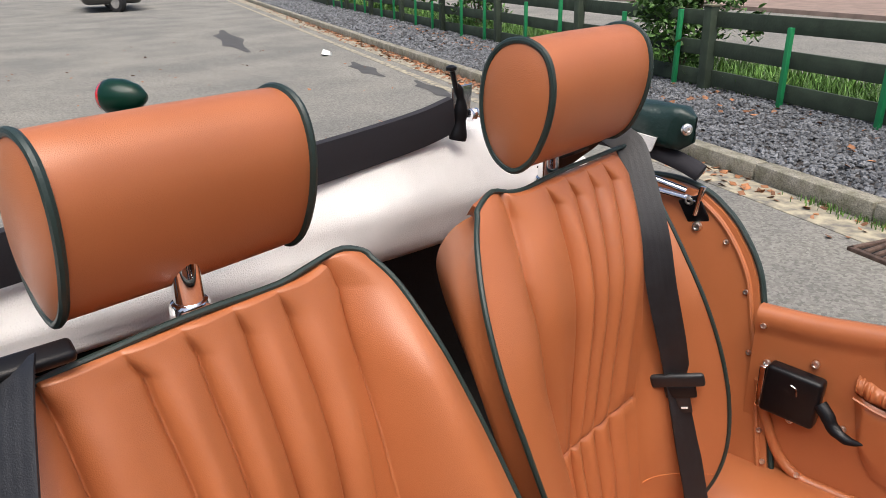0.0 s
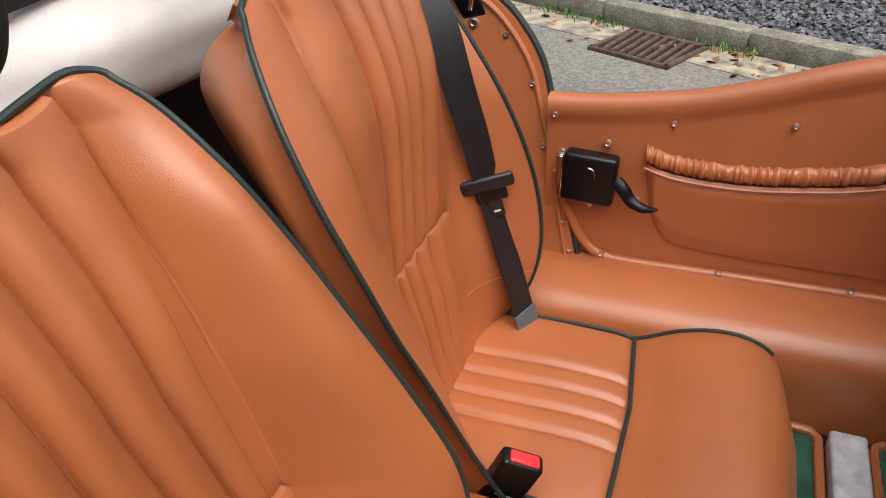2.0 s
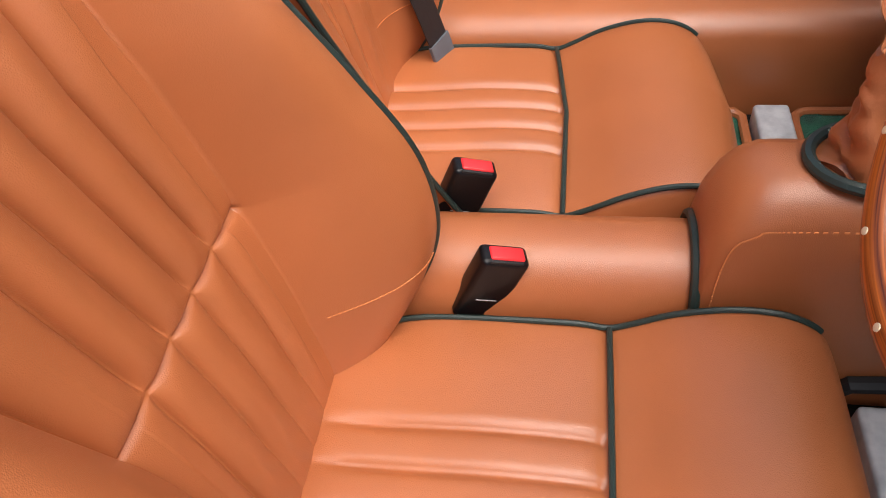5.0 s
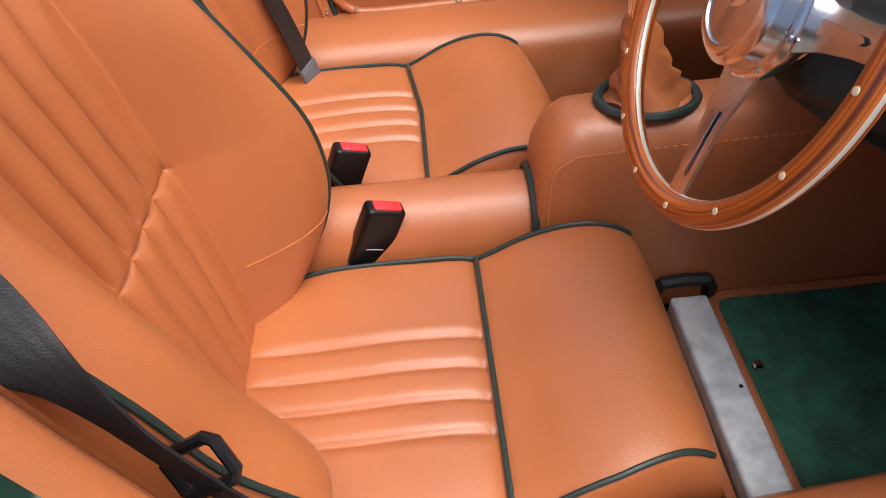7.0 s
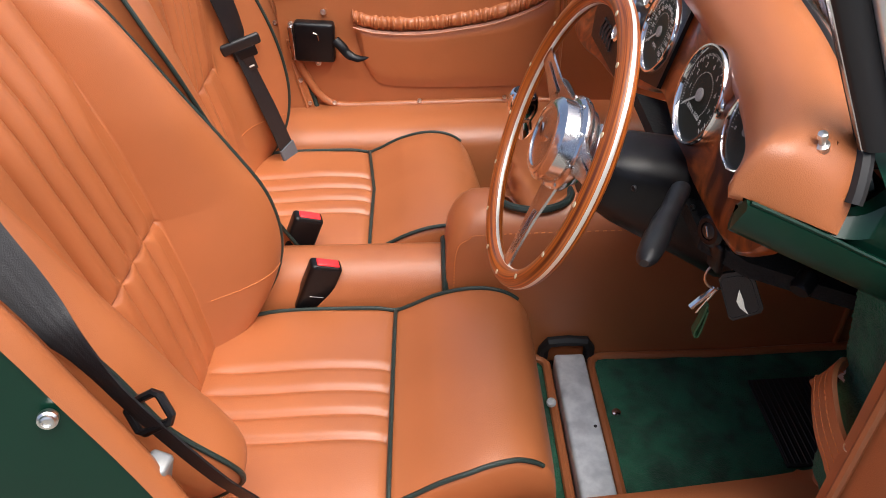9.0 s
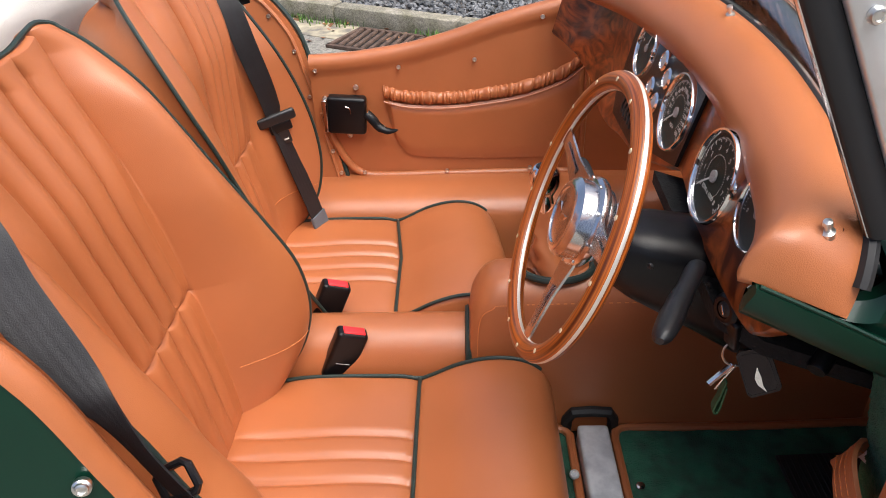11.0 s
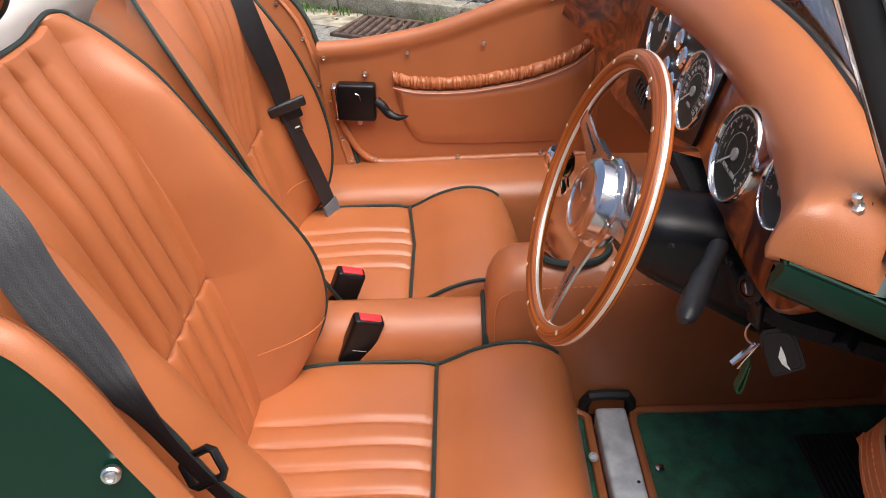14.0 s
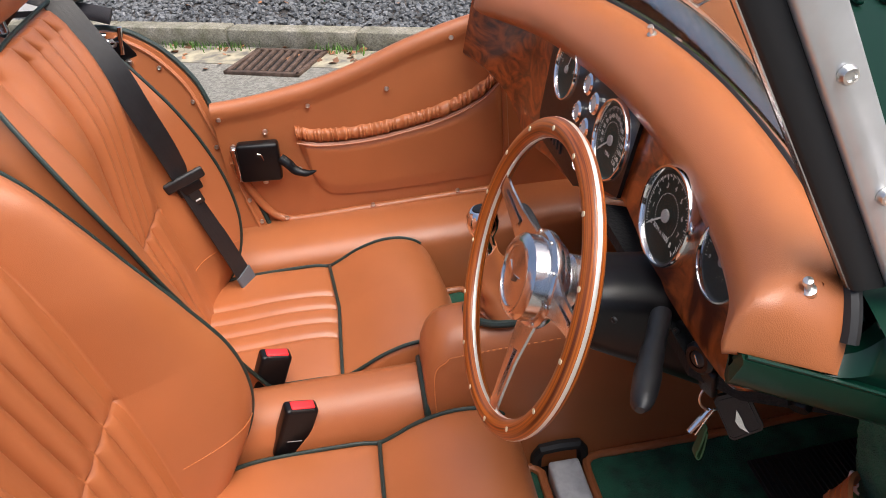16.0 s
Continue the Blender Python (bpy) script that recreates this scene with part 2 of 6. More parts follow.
def ribbon(pts, sides, half, thick, bm=None):
    """A strap along points; sides: its width direction at each point (one or many)."""
    bm = bm or bmesh.new()
    rows, m = [], len(pts)
    for i, p in enumerate(pts):
        d = (V(pts[min(i + 1, m - 1)]) - V(pts[max(i - 1, 0)])).normalized()
        s = V(sides[i] if isinstance(sides, list) else sides)
        s = (s - d * s.dot(d)).normalized()
        nn = d.cross(s)
        h = half
        rows.append([V(p) + s * (h * a) + nn * (thick * b) for a, b in ((-1, -0.5), (-1, 0.5), (-0.5, 0.65), (0.5, 0.65), (1, 0.5), (1, -0.5), (0.5, -0.65), (-0.5, -0.65))])
    skin(bm, rows, close_u=True, cap=True)
    return bm


def webbing(pts, sides, half, thick):
    """A woven belt: a strap with fine ribs along it."""
    bm, rows, m = bmesh.new(), [], len(pts)
    us = [i / 10 - 1 for i in range(21)]
    for i, p in enumerate(pts):
        d = (V(pts[min(i + 1, m - 1)]) - V(pts[max(i - 1, 0)])).normalized()
        s = V(sides[i])
        s = (s - d * s.dot(d)).normalized()
        nn = d.cross(s)
        hw = half[i] if isinstance(half, list) else half
        hs = [thick * (0.5 + (0.10 if j % 4 in (1, 2, 3) else 0.0)) for j in range(21)]
        rows.append([V(p) + s * hw * u + nn * h for u, h in zip(us, hs)] + [V(p) + s * hw * u - nn * h for u, h in zip(us[::-1], hs)])
    skin(bm, rows, close_u=True, cap=True)
    return bm


def rbox(size, bevel=0.004, m=None, seg=3, bm=None):
    """A box with rounded edges, centred, placed by the matrix m."""
    out = bm or bmesh.new()
    b = bmesh.new()
    bmesh.ops.create_cube(b, size=1)
    bmesh.ops.scale(b, verts=b.verts, vec=size)
    if bevel:
        bmesh.ops.bevel(b, geom=b.edges[:], offset=bevel, segments=seg, profile=0.5, affect="EDGES")
    if m is not None:
        bmesh.ops.transform(b, matrix=m, verts=b.verts)
    me = bpy.data.meshes.new("tmp")
    b.to_mesh(me)
    b.free()
    out.from_mesh(me)
    bpy.data.meshes.remove(me)
    return out


def turned(profile, m, n=32, bm=None, cap=True):
    """A lathe shape: (radius, height) rows about the z axis, placed by m."""
    bm = bm or bmesh.new()
    rows = [[m @ V((r * math.cos(2 * math.pi * k / n), r * math.sin(2 * math.pi * k / n), h)) for k in range(n)] for r, h in profile]
    skin(bm, rows, close_u=True, cap=cap)
    return bm


def facing(p, d, up=(0, 0, 1)):
    """A pose at p whose z axis points along d, y as near up as it can."""
    z = V(d).normalized()
    x = V(up).cross(z).normalized()
    return Matrix.LocRotScale(V(p), Matrix((x, z.cross(x), z)).transposed().to_quaternion(), None)


def slab(outline, thick, axis, bm=None):
    """A flat panel: outline of points, thickened along axis."""
    bm = bm or bmesh.new()
    a = V(axis) * thick
    f = [bm.verts.new(V(p)) for p in outline]
    g = [bm.verts.new(V(p) + a) for p in outline]
    bm.faces.new(f)
    bm.faces.new(g[::-1])
    for i in range(len(f)):
        j = (i + 1) % len(f)
        bm.faces.new((f[i], f[j], g[j], g[i]))
    return bm


def screw(name, p, d, r, parent, mat=None):
    part(name, turned([(r, 0), (r, 0.35 * r), (0.8 * r, 0.8 * r), (0.55 * r, 0.85 * r), (0.45 * r, 0.55 * r), (0.05 * r, 0.55 * r)], facing(p, d, (0.1, 0.2, 1)), 14), mat or NICKEL, parent)


# ---- ground and surroundings ----
KD = V((1, -0.5, 0)).normalized()
KN = V((0.5, 1, 0)).normalized()
KP = V((0, 4.12, 0))
away = lambda s, d, z=0.0: KP + KD * s + KN * d + V((0, 0, z))

bm = bmesh.new()
skin(bm, [[V((x, y, 0)) for x in (-300, -40, -10, 10, 40, 300)] for y in (-300, -40, 0, 30, 300)])
tagged(part("ground", bm, ASPHALT), "grey worn asphalt of a parking area", "ground", kind="structure")

# ---- seats ----
ZS = (0.44, 0.50, 0.57, 0.65, 0.74, 0.83, 0.92, 1.0, 1.075, 1.13, 1.158)
# piped edges of the two backrests (x, y at the heights ZS), on the tunnel side or not, the depth of the fluted middle, and the flutes' seams (y at a few heights)
DRIVER = dict(
    left=((-0.366, 0.597), (-0.304, 0.598), (-0.262, 0.597), (-0.243, 0.598), (-0.254, 0.597), (-0.298, 0.594), (-0.348, 0.588), (-0.386, 0.576), (-0.422, 0.560), (-0.470, 0.552), (-0.505, 0.536)),
    right=((-0.37, 0.200), (-0.33, 0.186), (-0.262, 0.158), (-0.220, 0.130), (-0.281, 0.125), (-0.318, 0.126), (-0.362, 0.127), (-0.405, 0.129), (-0.448, 0.136), (-0.485, 0.150), (-0.505, 0.168)),
    mid=(-0.370, -0.367, -0.370, -0.380, -0.397, -0.413, -0.428, -0.445, -0.472, -0.495, -0.505),
    seams=((1.158, 0.206, 0.270, 0.324, 0.376, 0.425, 0.487), (1.13, 0.211, 0.284, 0.334, 0.384, 0.433, 0.499), (1.05, 0.214, 0.291, 0.338, 0.385, 0.438, 0.497), (0.93, 0.227, 0.298, 0.341, 0.387, 0.435, 0.493), (0.757, 0.260, 0.312, 0.359, 0.405, 0.452, 0.500), (0.60, 0.260, 0.310, 0.355, 0.401, 0.445, 0.490), (0.44, 0.260, 0.310, 0.355, 0.401, 0.445, 0.490)),
    wing={1: (0.8, 0.036), -1: (0.7, 0.034)}, ear=0.512, top=((0.470, 1.1665), (0.430, 1.1605), (0.34, 1.163), (0.26, 1.160), (0.20, 1.157)))
PASSENGER = dict(
    left=((-0.424, 1.130), (-0.363, 1.137), (-0.324, 1.144), (-0.308, 1.152), (-0.314, 1.153), (-0.335, 1.147), (-0.369, 1.138), (-0.416, 1.138), (-0.470, 1.145), (-0.505, 1.150), (-0.512, 1.140)),
    right=((-0.200, 0.740), (-0.232, 0.730), (-0.264, 0.719), (-0.293, 0.706), (-0.317, 0.686), (-0.341, 0.662), (-0.365, 0.645), (-0.395, 0.639), (-0.433, 0.653), (-0.475, 0.690), (-0.505, 0.728)),
    mid=(-0.390, -0.395, -0.405, -0.415, -0.432, -0.437, -0.438, -0.442, -0.462, -0.488, -0.505),
    seams=((1.158, 0.788, 0.868, 0.919, 0.973, 1.017, 1.067), (1.13, 0.789, 0.883, 0.932, 0.981, 1.032, 1.083), (1.05, 0.777, 0.883, 0.925, 0.968, 1.018, 1.075), (0.93, 0.777, 0.878, 0.915, 0.951, 0.999, 1.060), (0.757, 0.820, 0.861, 0.887, 0.928, 0.972, 1.043), (0.60, 0.820, 0.861, 0.890, 0.928, 0.972, 1.035), (0.44, 0.820, 0.861, 0.890, 0.928, 0.972, 1.035)),
    wing={1: (2.2, 0.0), -1: (0.8, 0.010)}, ear=0.765, top=((1.10, 1.1655), (1.03, 1.166), (0.93, 1.165), (0.875, 1.162), (0.835, 1.159), (0.80, 1.1635)))
NV, NU = 190, 300
car = thing("roadster", (0.0, 0.645, 0.0), "dark green open roadster with tan leather cockpit", "car")


def ease(a, b, x):
    t = min(1, max(0, (x - a) / (b - a)))
    return t * t * (3 - 2 * t)


def edge(k, side, shape):
    """A backrest's piped edge at height k: x, y and z, on the +y (1) or -y (-1) side."""
    x, y = curve_at(shape["left" if side > 0 else "right"], k)
    return x, y, curve_at([(z,) for z in ZS], k)[0]


def crisp(z, u):
    """How sharp the crease beside the bolster is."""
    return ease(0.86, 1.08, z) if u > 0 else 0.35 + 0.65 * ease(0.72, 0.92, z)


def wing(shape, q, z, t, x0, x1):
    """The bolster's front from the flutes (t 0) to the piped edge (t 1)."""
    power, fat = shape["wing"][q]
    rise = lerp(ease(-0.06, 1.0, t), t, 0.5) if power < 1 and q > 0 else t ** power
    fat = fat * (1 if q < 0 and fat > 0.02 else 0.35 + 0.65 * ease(0.74, 0.92, z)) * (1 - 0.8 * ease(1.05, 1.14, z)) + (0.010 if power < 1 else 0) * (1 - ease(1.0, 1.1, z))
    return lerp(x0, x1, rise) + fat * math.sin(math.pi * t ** 0.85) ** 1.1


def seat(name, cx, cy, shape, label, head):
    """A leather bucket seat; head: the headrest's centre and size."""
    driver = shape is DRIVER
    root = thing(name, (cx - 0.1, cy, 0.34), label, under=car)
    o = V((cx, cy, 0))
    heights = [r[0] for r in shape["seams"]][::-1]
    tables = [[r[i] for r in shape["seams"]][::-1] for i in range(1, 7)]
    lift = lambda y, z: 0.012 * math.exp(-((y - shape["ear"]) / 0.032) ** 2) * ease(1.10, 1.155, z)
    low = 0.757
    rows = []
    kl = next(i / 4000 for i in range(4001) if curve_at([(z,) for z in ZS], i / 4000)[0] >= low)
    for k in sorted([i / NV for i in range(NV + 1)] + [kl + 0.0012 * i for i in range(-8, 9)]):
        mz = float(curve_at([(z,) for z in ZS], k)[0])
        mx = float(curve_at([(x,) for x in shape["mid"]], k)[0])
        ys = [float(np.interp(mz, heights, c)) for c in tables]
        ed = {q: edge(k, q, shape) for q in (1, -1)}
        deep = lerp(0.85, 1.0, ease(0.84, 1.10, mz))
        row = []
        for j in range(NU + 1):
            u = 2 * j / NU - 1
            if abs(u) < 0.68:
                f = (u / 0.68 + 1) * 2.5
                n = min(4, int(f))
                y = lerp(ys[n], ys[n + 1], f - n)
                d = abs(f - round(f)) * 2
                g = f - n
                broad = 0.016 * (1 - (1 - d) ** 2.0) - 0.014 + 0.0025 * math.sin(2 * math.pi * g)
                groove = -0.009 * math.exp(-d / 0.075)
                puff = (broad * (1 - 0.8 * ease(0.80, 0.99, k)) + groove * (1 - 0.85 * ease(0.88, 1, k))) * deep
                if f < 0.5 or f > 4.5:
                    puff = lerp(-0.001, puff, crisp(mz, u))
                w = abs(mz - low)
                if mz < low:
                    puff = puff * lerp(0.85, 0.6, ease(0.0, 0.08, w)) * ease(0.47, 0.62, mz) + 0.0015 * math.exp(-w / 0.04)
                puff = lerp(puff, -0.0075, math.exp(-w / 0.012)) - 0.0025 * math.exp(-(w / 0.0028) ** 2)
                x, z = mx + puff + 0.004, mz
            else:
                t = (abs(u) - 0.68) / 0.32
                q = 1 if u > 0 else -1
                ex, ey, ez = ed[q]
                y = lerp(ys[5 if q > 0 else 0], ey, t ** 1.1)
                cr = crisp(mz, u)
                x0 = mx + lerp(0.003, -0.017, cr)
                x = wing(shape, q, mz, t, x0, ex)
                z = lerp(mz, ez, t)
            row.append(V((x, y, z + lift(y, mz))))
        depth = lerp(0.125, 0.085, k) * (1 - 0.80 * ease(0.80, 1.0, k)) + 0.008
        sides = {}
        for q in (1, -1):
            ex, ey, ez = ed[q]
            fat = (0.018 if driver or q > 0 else -0.004) * (1 - 0.55 * ease(0.8, 1.0, k))
            dp = depth * (1.0 if driver or q > 0 else 0.45)
            sides[q] = [V((ex - dp * a, ey + q * (fat * math.sin(math.pi * min(1, a * 0.95)) - 0.012 * ease(0.55, 1, k) * a), ez + lift(ey, ez) * (1 - a) - (0.010 + 0.02 * ease(0.6, 1, k)) * a)) for a in (0.08, 0.2, 0.38, 0.58, 0.8, 1.0)]
        bx = min(mx - 0.03, sides[1][-1].x, sides[-1][-1].x)
        ya, yb = sides[1][-1].y, sides[-1][-1].y
        row += sides[1]
        row += [V((bx, lerp(ya, yb, a), mz - 0.012)) for a in (0.12, 0.35, 0.65, 0.88)]
        row += sides[-1][::-1]
        rows.append(row)
    mid = (ed[1][1] + ed[-1][1]) / 2
    rows.append([V((lerp(p.x, -0.530, 0.6), mid + (p.y - mid) * 0.97, p.z + 0.001)) for p in rows[-1]])
    rows.append([V((-0.545, mid + (p.y - mid) * 0.92, 1.138)) for p in rows[-1]])
    bm = bmesh.new()
    skin(bm, rows, close_u=True, cap=True)
    back = part("backrest", bm, TAN, root, angle=180)
    # piping round the backrest
    half = {}
    for q in (1, -1):
        half[q] = []
        for i in range(0, 41):
            ex, ey, ez = edge(i / 40, q, shape)
            half[q].append(V((ex - 0.0005, ey + q * 0.0008, ez + lift(ey, ez) + 0.0005)))
    loop = half[1] + [V((-0.5145, y, z)) for y, z in ([] if not driver else [(shape["ear"], 1.1725)]) + list(shape["top"]) + ([] if driver else [(shape["ear"], 1.1725)])] + half[-1][::-1]
    part("piping", tube(spline(loop, 300), 0.0036, 8), PIPE, back, "dark green piping")
    # stitching low on the wings
    k = 0.235
    mz = float(curve_at([(z,) for z in ZS], k)[0])
    mx = float(curve_at([(x,) for x in shape["mid"]], k)[0])
    for q in ((1,) if driver else (1, -1)):
        ex, ey, ez = edge(k, q, shape)
        y0 = float(np.interp(mz, heights, tables[5 if q > 0 else 0]))
        b = bmesh.new()

        def at(t):
            return V((wing(shape, q, mz, t, mx + lerp(0.003, -0.017, crisp(mz, q)), ex) + 0.0007, lerp(y0, ey, t ** 1.1), lerp(mz, ez, t)))

        for i in range(30):
            t = 0.10 + 0.88 * i / 30
            tube([at(t), at(t + 0.019)], 0.0009, 5, bm=b)
        part("stitching", b, THREAD, back, kind="stuff")
    # cushion
    prof = [(-0.40, 0.490), (-0.34, 0.500), (-0.22, 0.506), (-0.10, 0.506), (-0.058, 0.500), (-0.03, 0.510), (0.02, 0.536), (0.075, 0.552), (0.125, 0.550), (0.163, 0.528), (0.184, 0.485), (0.186, 0.43), (0.176, 0.37)]
    n = 72
    rows = []
    far, skew = (1.0, 0.0) if driver else (0.875, 0.020)
    wide = lambda x: 0.203 - 0.045 * max(0, (-0.25 - x) / 0.15) ** 2 - 0.012 * max(0, x) / 0.18
    slim = lambda x: float(np.interp(x, (-0.3, -0.05, 0.055, 0.127, 0.19), (0.198, 0.187, 0.174, 0.155, 0.148))) if driver else wide(x)
    for i in range(n + 1):
        x, z = curve_at(prof, i / n)
        row = []
        hw, hr = wide(x) * far, min(wide(x), slim(x))
        for j in range(121):
            u = 2 * j / 120 - 1
            y = u * (hw if u > 0 else hr)
            dz = -0.009 * abs(u) ** 5
            if x < -0.058 and z > 0.48:
                f = (y + 0.012 + 0.072) / 0.048
                if -0.3 < f < 3.3:
                    d = abs(f - round(f)) * 0.048
                    dz -= 0.009 * math.exp(-(d / 0.006) ** 1.3) * min(1, max(0, (x + 0.37) / 0.05))
                dz += 0.004 * math.sin(9 * y + 30 * x) * 0.35
            if abs(x + 0.058) < 0.02 and z > 0.45:
                dz -= 0.005 * math.exp(-((x + 0.058) / 0.006) ** 2)
            row.append(o + V((x - skew * max(0, u), 0.028 + y, z + dz)))
        zs = z - 0.009
        low = 0.345
        side = [(1.0, lerp(zs, low, 0.08), 0.006), (1.0, lerp(zs, low, 0.3), 0.012), (1.0, lerp(zs, low, 0.7), 0.006), (1.0, low, 0)]
        row += [o + V((x - skew, 0.028 + hw + e, zz)) for _, zz, e in side]
        row += [o + V((x, 0.028 - hr - e, zz)) for _, zz, e in side[::-1]]
        rows.append(row)
    bm = bmesh.new()
    skin(bm, rows, close_u=True, cap=True)
    cush = part("cushion", bm, TAN, root, angle=180)
    for s in (1, -1):
        pts = []
        for i in range(0, 56):
            x, z = curve_at(prof, i / 72 * 0.98)
            pts.append(o + V((x - skew * max(0, s), 0.028 + s * ((wide(x) * far if s > 0 else min(wide(x), slim(x))) + 0.0025), z - 0.0075)))
        part("piping", tube(pts, 0.0037, 8), PIPE, cush, "dark green piping")
    b = tube([o + V((-0.056 - skew * max(0, i / 20 - 1), 0.028 + (0.203 * far if i > 20 else 0.188 if driver else 0.203) * (i / 20 - 1), 0.503 - 0.009 * abs(i / 20 - 1) ** 5)) for i in range(41)], 0.0036, 8)
    part("cross_piping", b, PIPE, cush, "dark green piping")
    # headrest
    hx, hy, hz, hs = head
    hw = 0.127 * hs
    prof = [(0.040, -0.050), (0.054, -0.012), (0.058, 0.030), (0.046, 0.066), (0.016, 0.082), (-0.020, 0.076), (-0.046, 0.048), (-0.056, 0.005), (-0.052, -0.040), (-0.034, -0.075), (-0.004, -0.090), (0.022, -0.076)]
    hc = V((hx, hy, hz))
    ring = spline([(a, 0, c) for a, c in prof], 48, closed=True)
    rows = []
    for y, sc in ((-1, 0.55), (-1, 0.8), (-1, 0.93), (-0.995, 0.985), (-0.97, 1.0), (-0.6, 1.01), (0, 1.02), (0.6, 1.01), (0.97, 1.0), (0.995, 0.985), (1, 0.93), (1, 0.8), (1, 0.55)):
        bulge = 0.010 * (1 - sc) / 0.45
        rows.append([hc + V((p.x * sc * hs, y * hw + math.copysign(bulge, y) * (abs(y) == 1), p.z * sc * hs)) for p in ring])
    bm = bmesh.new()
    skin(bm, rows, close_u=True, cap=True)
    head = part("headrest", bm, TAN, root, angle=60)
    for s in (1, -1):
        part("piping", tube([hc + V((p.x * hs, s * hw * 0.99, p.z * hs)) for p in ring], 0.0046, 8, closed=True), PIPE, head, "dark green piping")
    foot = V((-0.563 if driver else -0.533, hy - (0.010 if driver else 0.030), 1.09))
    part("post", turned([(0.0145, 0), (0.0145, 0.12)], Matrix.Translation(foot), 24), CHROME, root, "chrome headrest post")
    part("post_collar", turned([(0.021, -0.01), (0.0195, 0.006), (0.0175, 0.010), (0.0148, 0.011)], Matrix.Translation(foot + V((0, 0, 0.054))), 24), CHROME, root, "chrome collar")
    return root


seat("seat", 0.0, 0.345, DRIVER, "tan leather bucket seat, fluted, with dark green piping", (-0.583, 0.374, 1.256, 0.985))
seat("seat", -0.058, 0.932, PASSENGER, "tan leather bucket seat, fluted, with dark green piping", (-0.522, 0.948, 1.274, 0.985))

# ---- car body ----
body = thing("body", (0.0, 0.645, 0.0), under=car)

# floor pan and hidden well behind the seats
bm = rbox((1.75, 1.28, 0.02), 0.004, pose(0.02, 0.645, 0.325))
part("floor_pan", bm, VOID, body, "dark floor pan")
part("rear_bulkhead", rbox((0.02, 1.42, 0.62), 0.004, pose(-0.98, 0.645, 0.62)), VOID, body, "near-black panel behind the seats")
part("rear_shelf", rbox((0.42, 1.28, 0.02), 0.004, pose(-0.79, 0.645, 0.50)), VOID, body, "dark luggage shelf")

# central tunnel
rows = []
for i in range(25):
    x = lerp(-0.62, 0.04, i / 24)
    rows.append([V((x, 0.658 + p[0], p[1])) for p in ((-0.064, 0.33), (-0.064, 0.49), (-0.058, 0.525), (-0.042, 0.552), (-0.018, 0.565), (0.018, 0.565), (0.042, 0.552), (0.058, 0.525), (0.064, 0.49), (0.064, 0.33))])
bm = bmesh.new()
skin(bm, rows)
tunnel = part("tunnel", bm, TAN, body, "tan leather transmission tunnel", 60)
# raised console
sect = [(-0.066, 0.33), (-0.066, 0.60), (-0.063, 0.64), (-0.050, 0.668), (-0.026, 0.682), (0.026, 0.682), (0.050, 0.668), (0.063, 0.64), (0.066, 0.60), (0.066, 0.33)]
rows = []
for i in range(30):
    x = lerp(0.035, 0.86, (i / 29) ** 1.4)
    k = min(1, (x - 0.035) / 0.06)
    r = math.sqrt(max(0, 1 - (1 - k) ** 2))
    up = 0.60 + 0.40 * r
    rows.append([V((x, 0.658 + (a * lerp(0.97, 1.0, r)), 0.33 + (c - 0.33) * (0.68 + 0.32 * r) + 0.03 * max(0, x - 0.15))) for a, c in sect])
bm = bmesh.new()
skin(bm, rows)
vs = [v for v in bm.verts if abs(v.co.x - 0.035) < 1e-5]
bm.faces.new(sorted(vs, key=lambda v: math.atan2(v.co.z - 0.45, v.co.y - 0.658)))
part("console", bm, TAN, body, "tan leather console", 60)
arc = [(0.0, -0.070, 0.34), (0, -0.070, 0.49), (0, -0.064, 0.53), (0, -0.045, 0.558), (0, -0.018, 0.571), (0, 0.018, 0.571), (0, 0.045, 0.558), (0, 0.064, 0.53), (0, 0.07, 0.49), (0, 0.07, 0.34)]
part("tunnel_piping", tube([V((0.034, 0.658, 0)) + p for p in spline(arc, 40)], 0.0062, 8), PIPE, body, "dark green piping")
b = bmesh.new()
for i in range(120):
    k = i / 120
    pth = [(0.05, 0.589, 0.42), (0.052, 0.589, 0.60), (0.075, 0.5905, 0.640), (0.12, 0.592, 0.648), (0.40, 0.592, 0.652), (0.60, 0.592, 0.655)]
    tube([V(curve_at(pth, k)), V(curve_at(pth, k + 0.004))], 0.0011, 5, bm=b)
part("stitching", b, THREAD, body, kind="stuff")

# sills
def sill(side, name):
    """side +1: left, -1: right."""
    c = 0.645
    sec = [(0.715, 0.44), (0.715, 0.505), (0.69, 0.522), (0.62, 0.522), (0.570, 0.518), (0.540, 0.505), (0.528, 0.48), (0.524, 0.44), (0.522, 0.33)]
    if side < 0:
        sec = [(0.70, 0.42), (0.70, 0.50), (0.675, 0.528), (0.60, 0.534), (0.54, 0.532), (0.505, 0.52), (0.487, 0.49), (0.482, 0.44), (0.48, 0.33)]
    inn = lambda x: float(np.interp(x, (-0.25, 0.1, 0.3, 0.46, 0.56), (0.020, 0.018, 0.035, 0.052, 0.066))) if side < 0 else 0
    rows = [[V((x, c + side * (a - inn(x) * ease(0.64, 0.52, a)), z)) for a, z in sec] for x in np.linspace(-0.62, 0.56 if side < 0 else 0.95, 24)]
    bm = bmesh.new()
    skin(bm, rows)
    return part(name, bm, TAN, body, "tan leather padded sill", 60)


sill(1, "sill")
sill(-1, "sill")

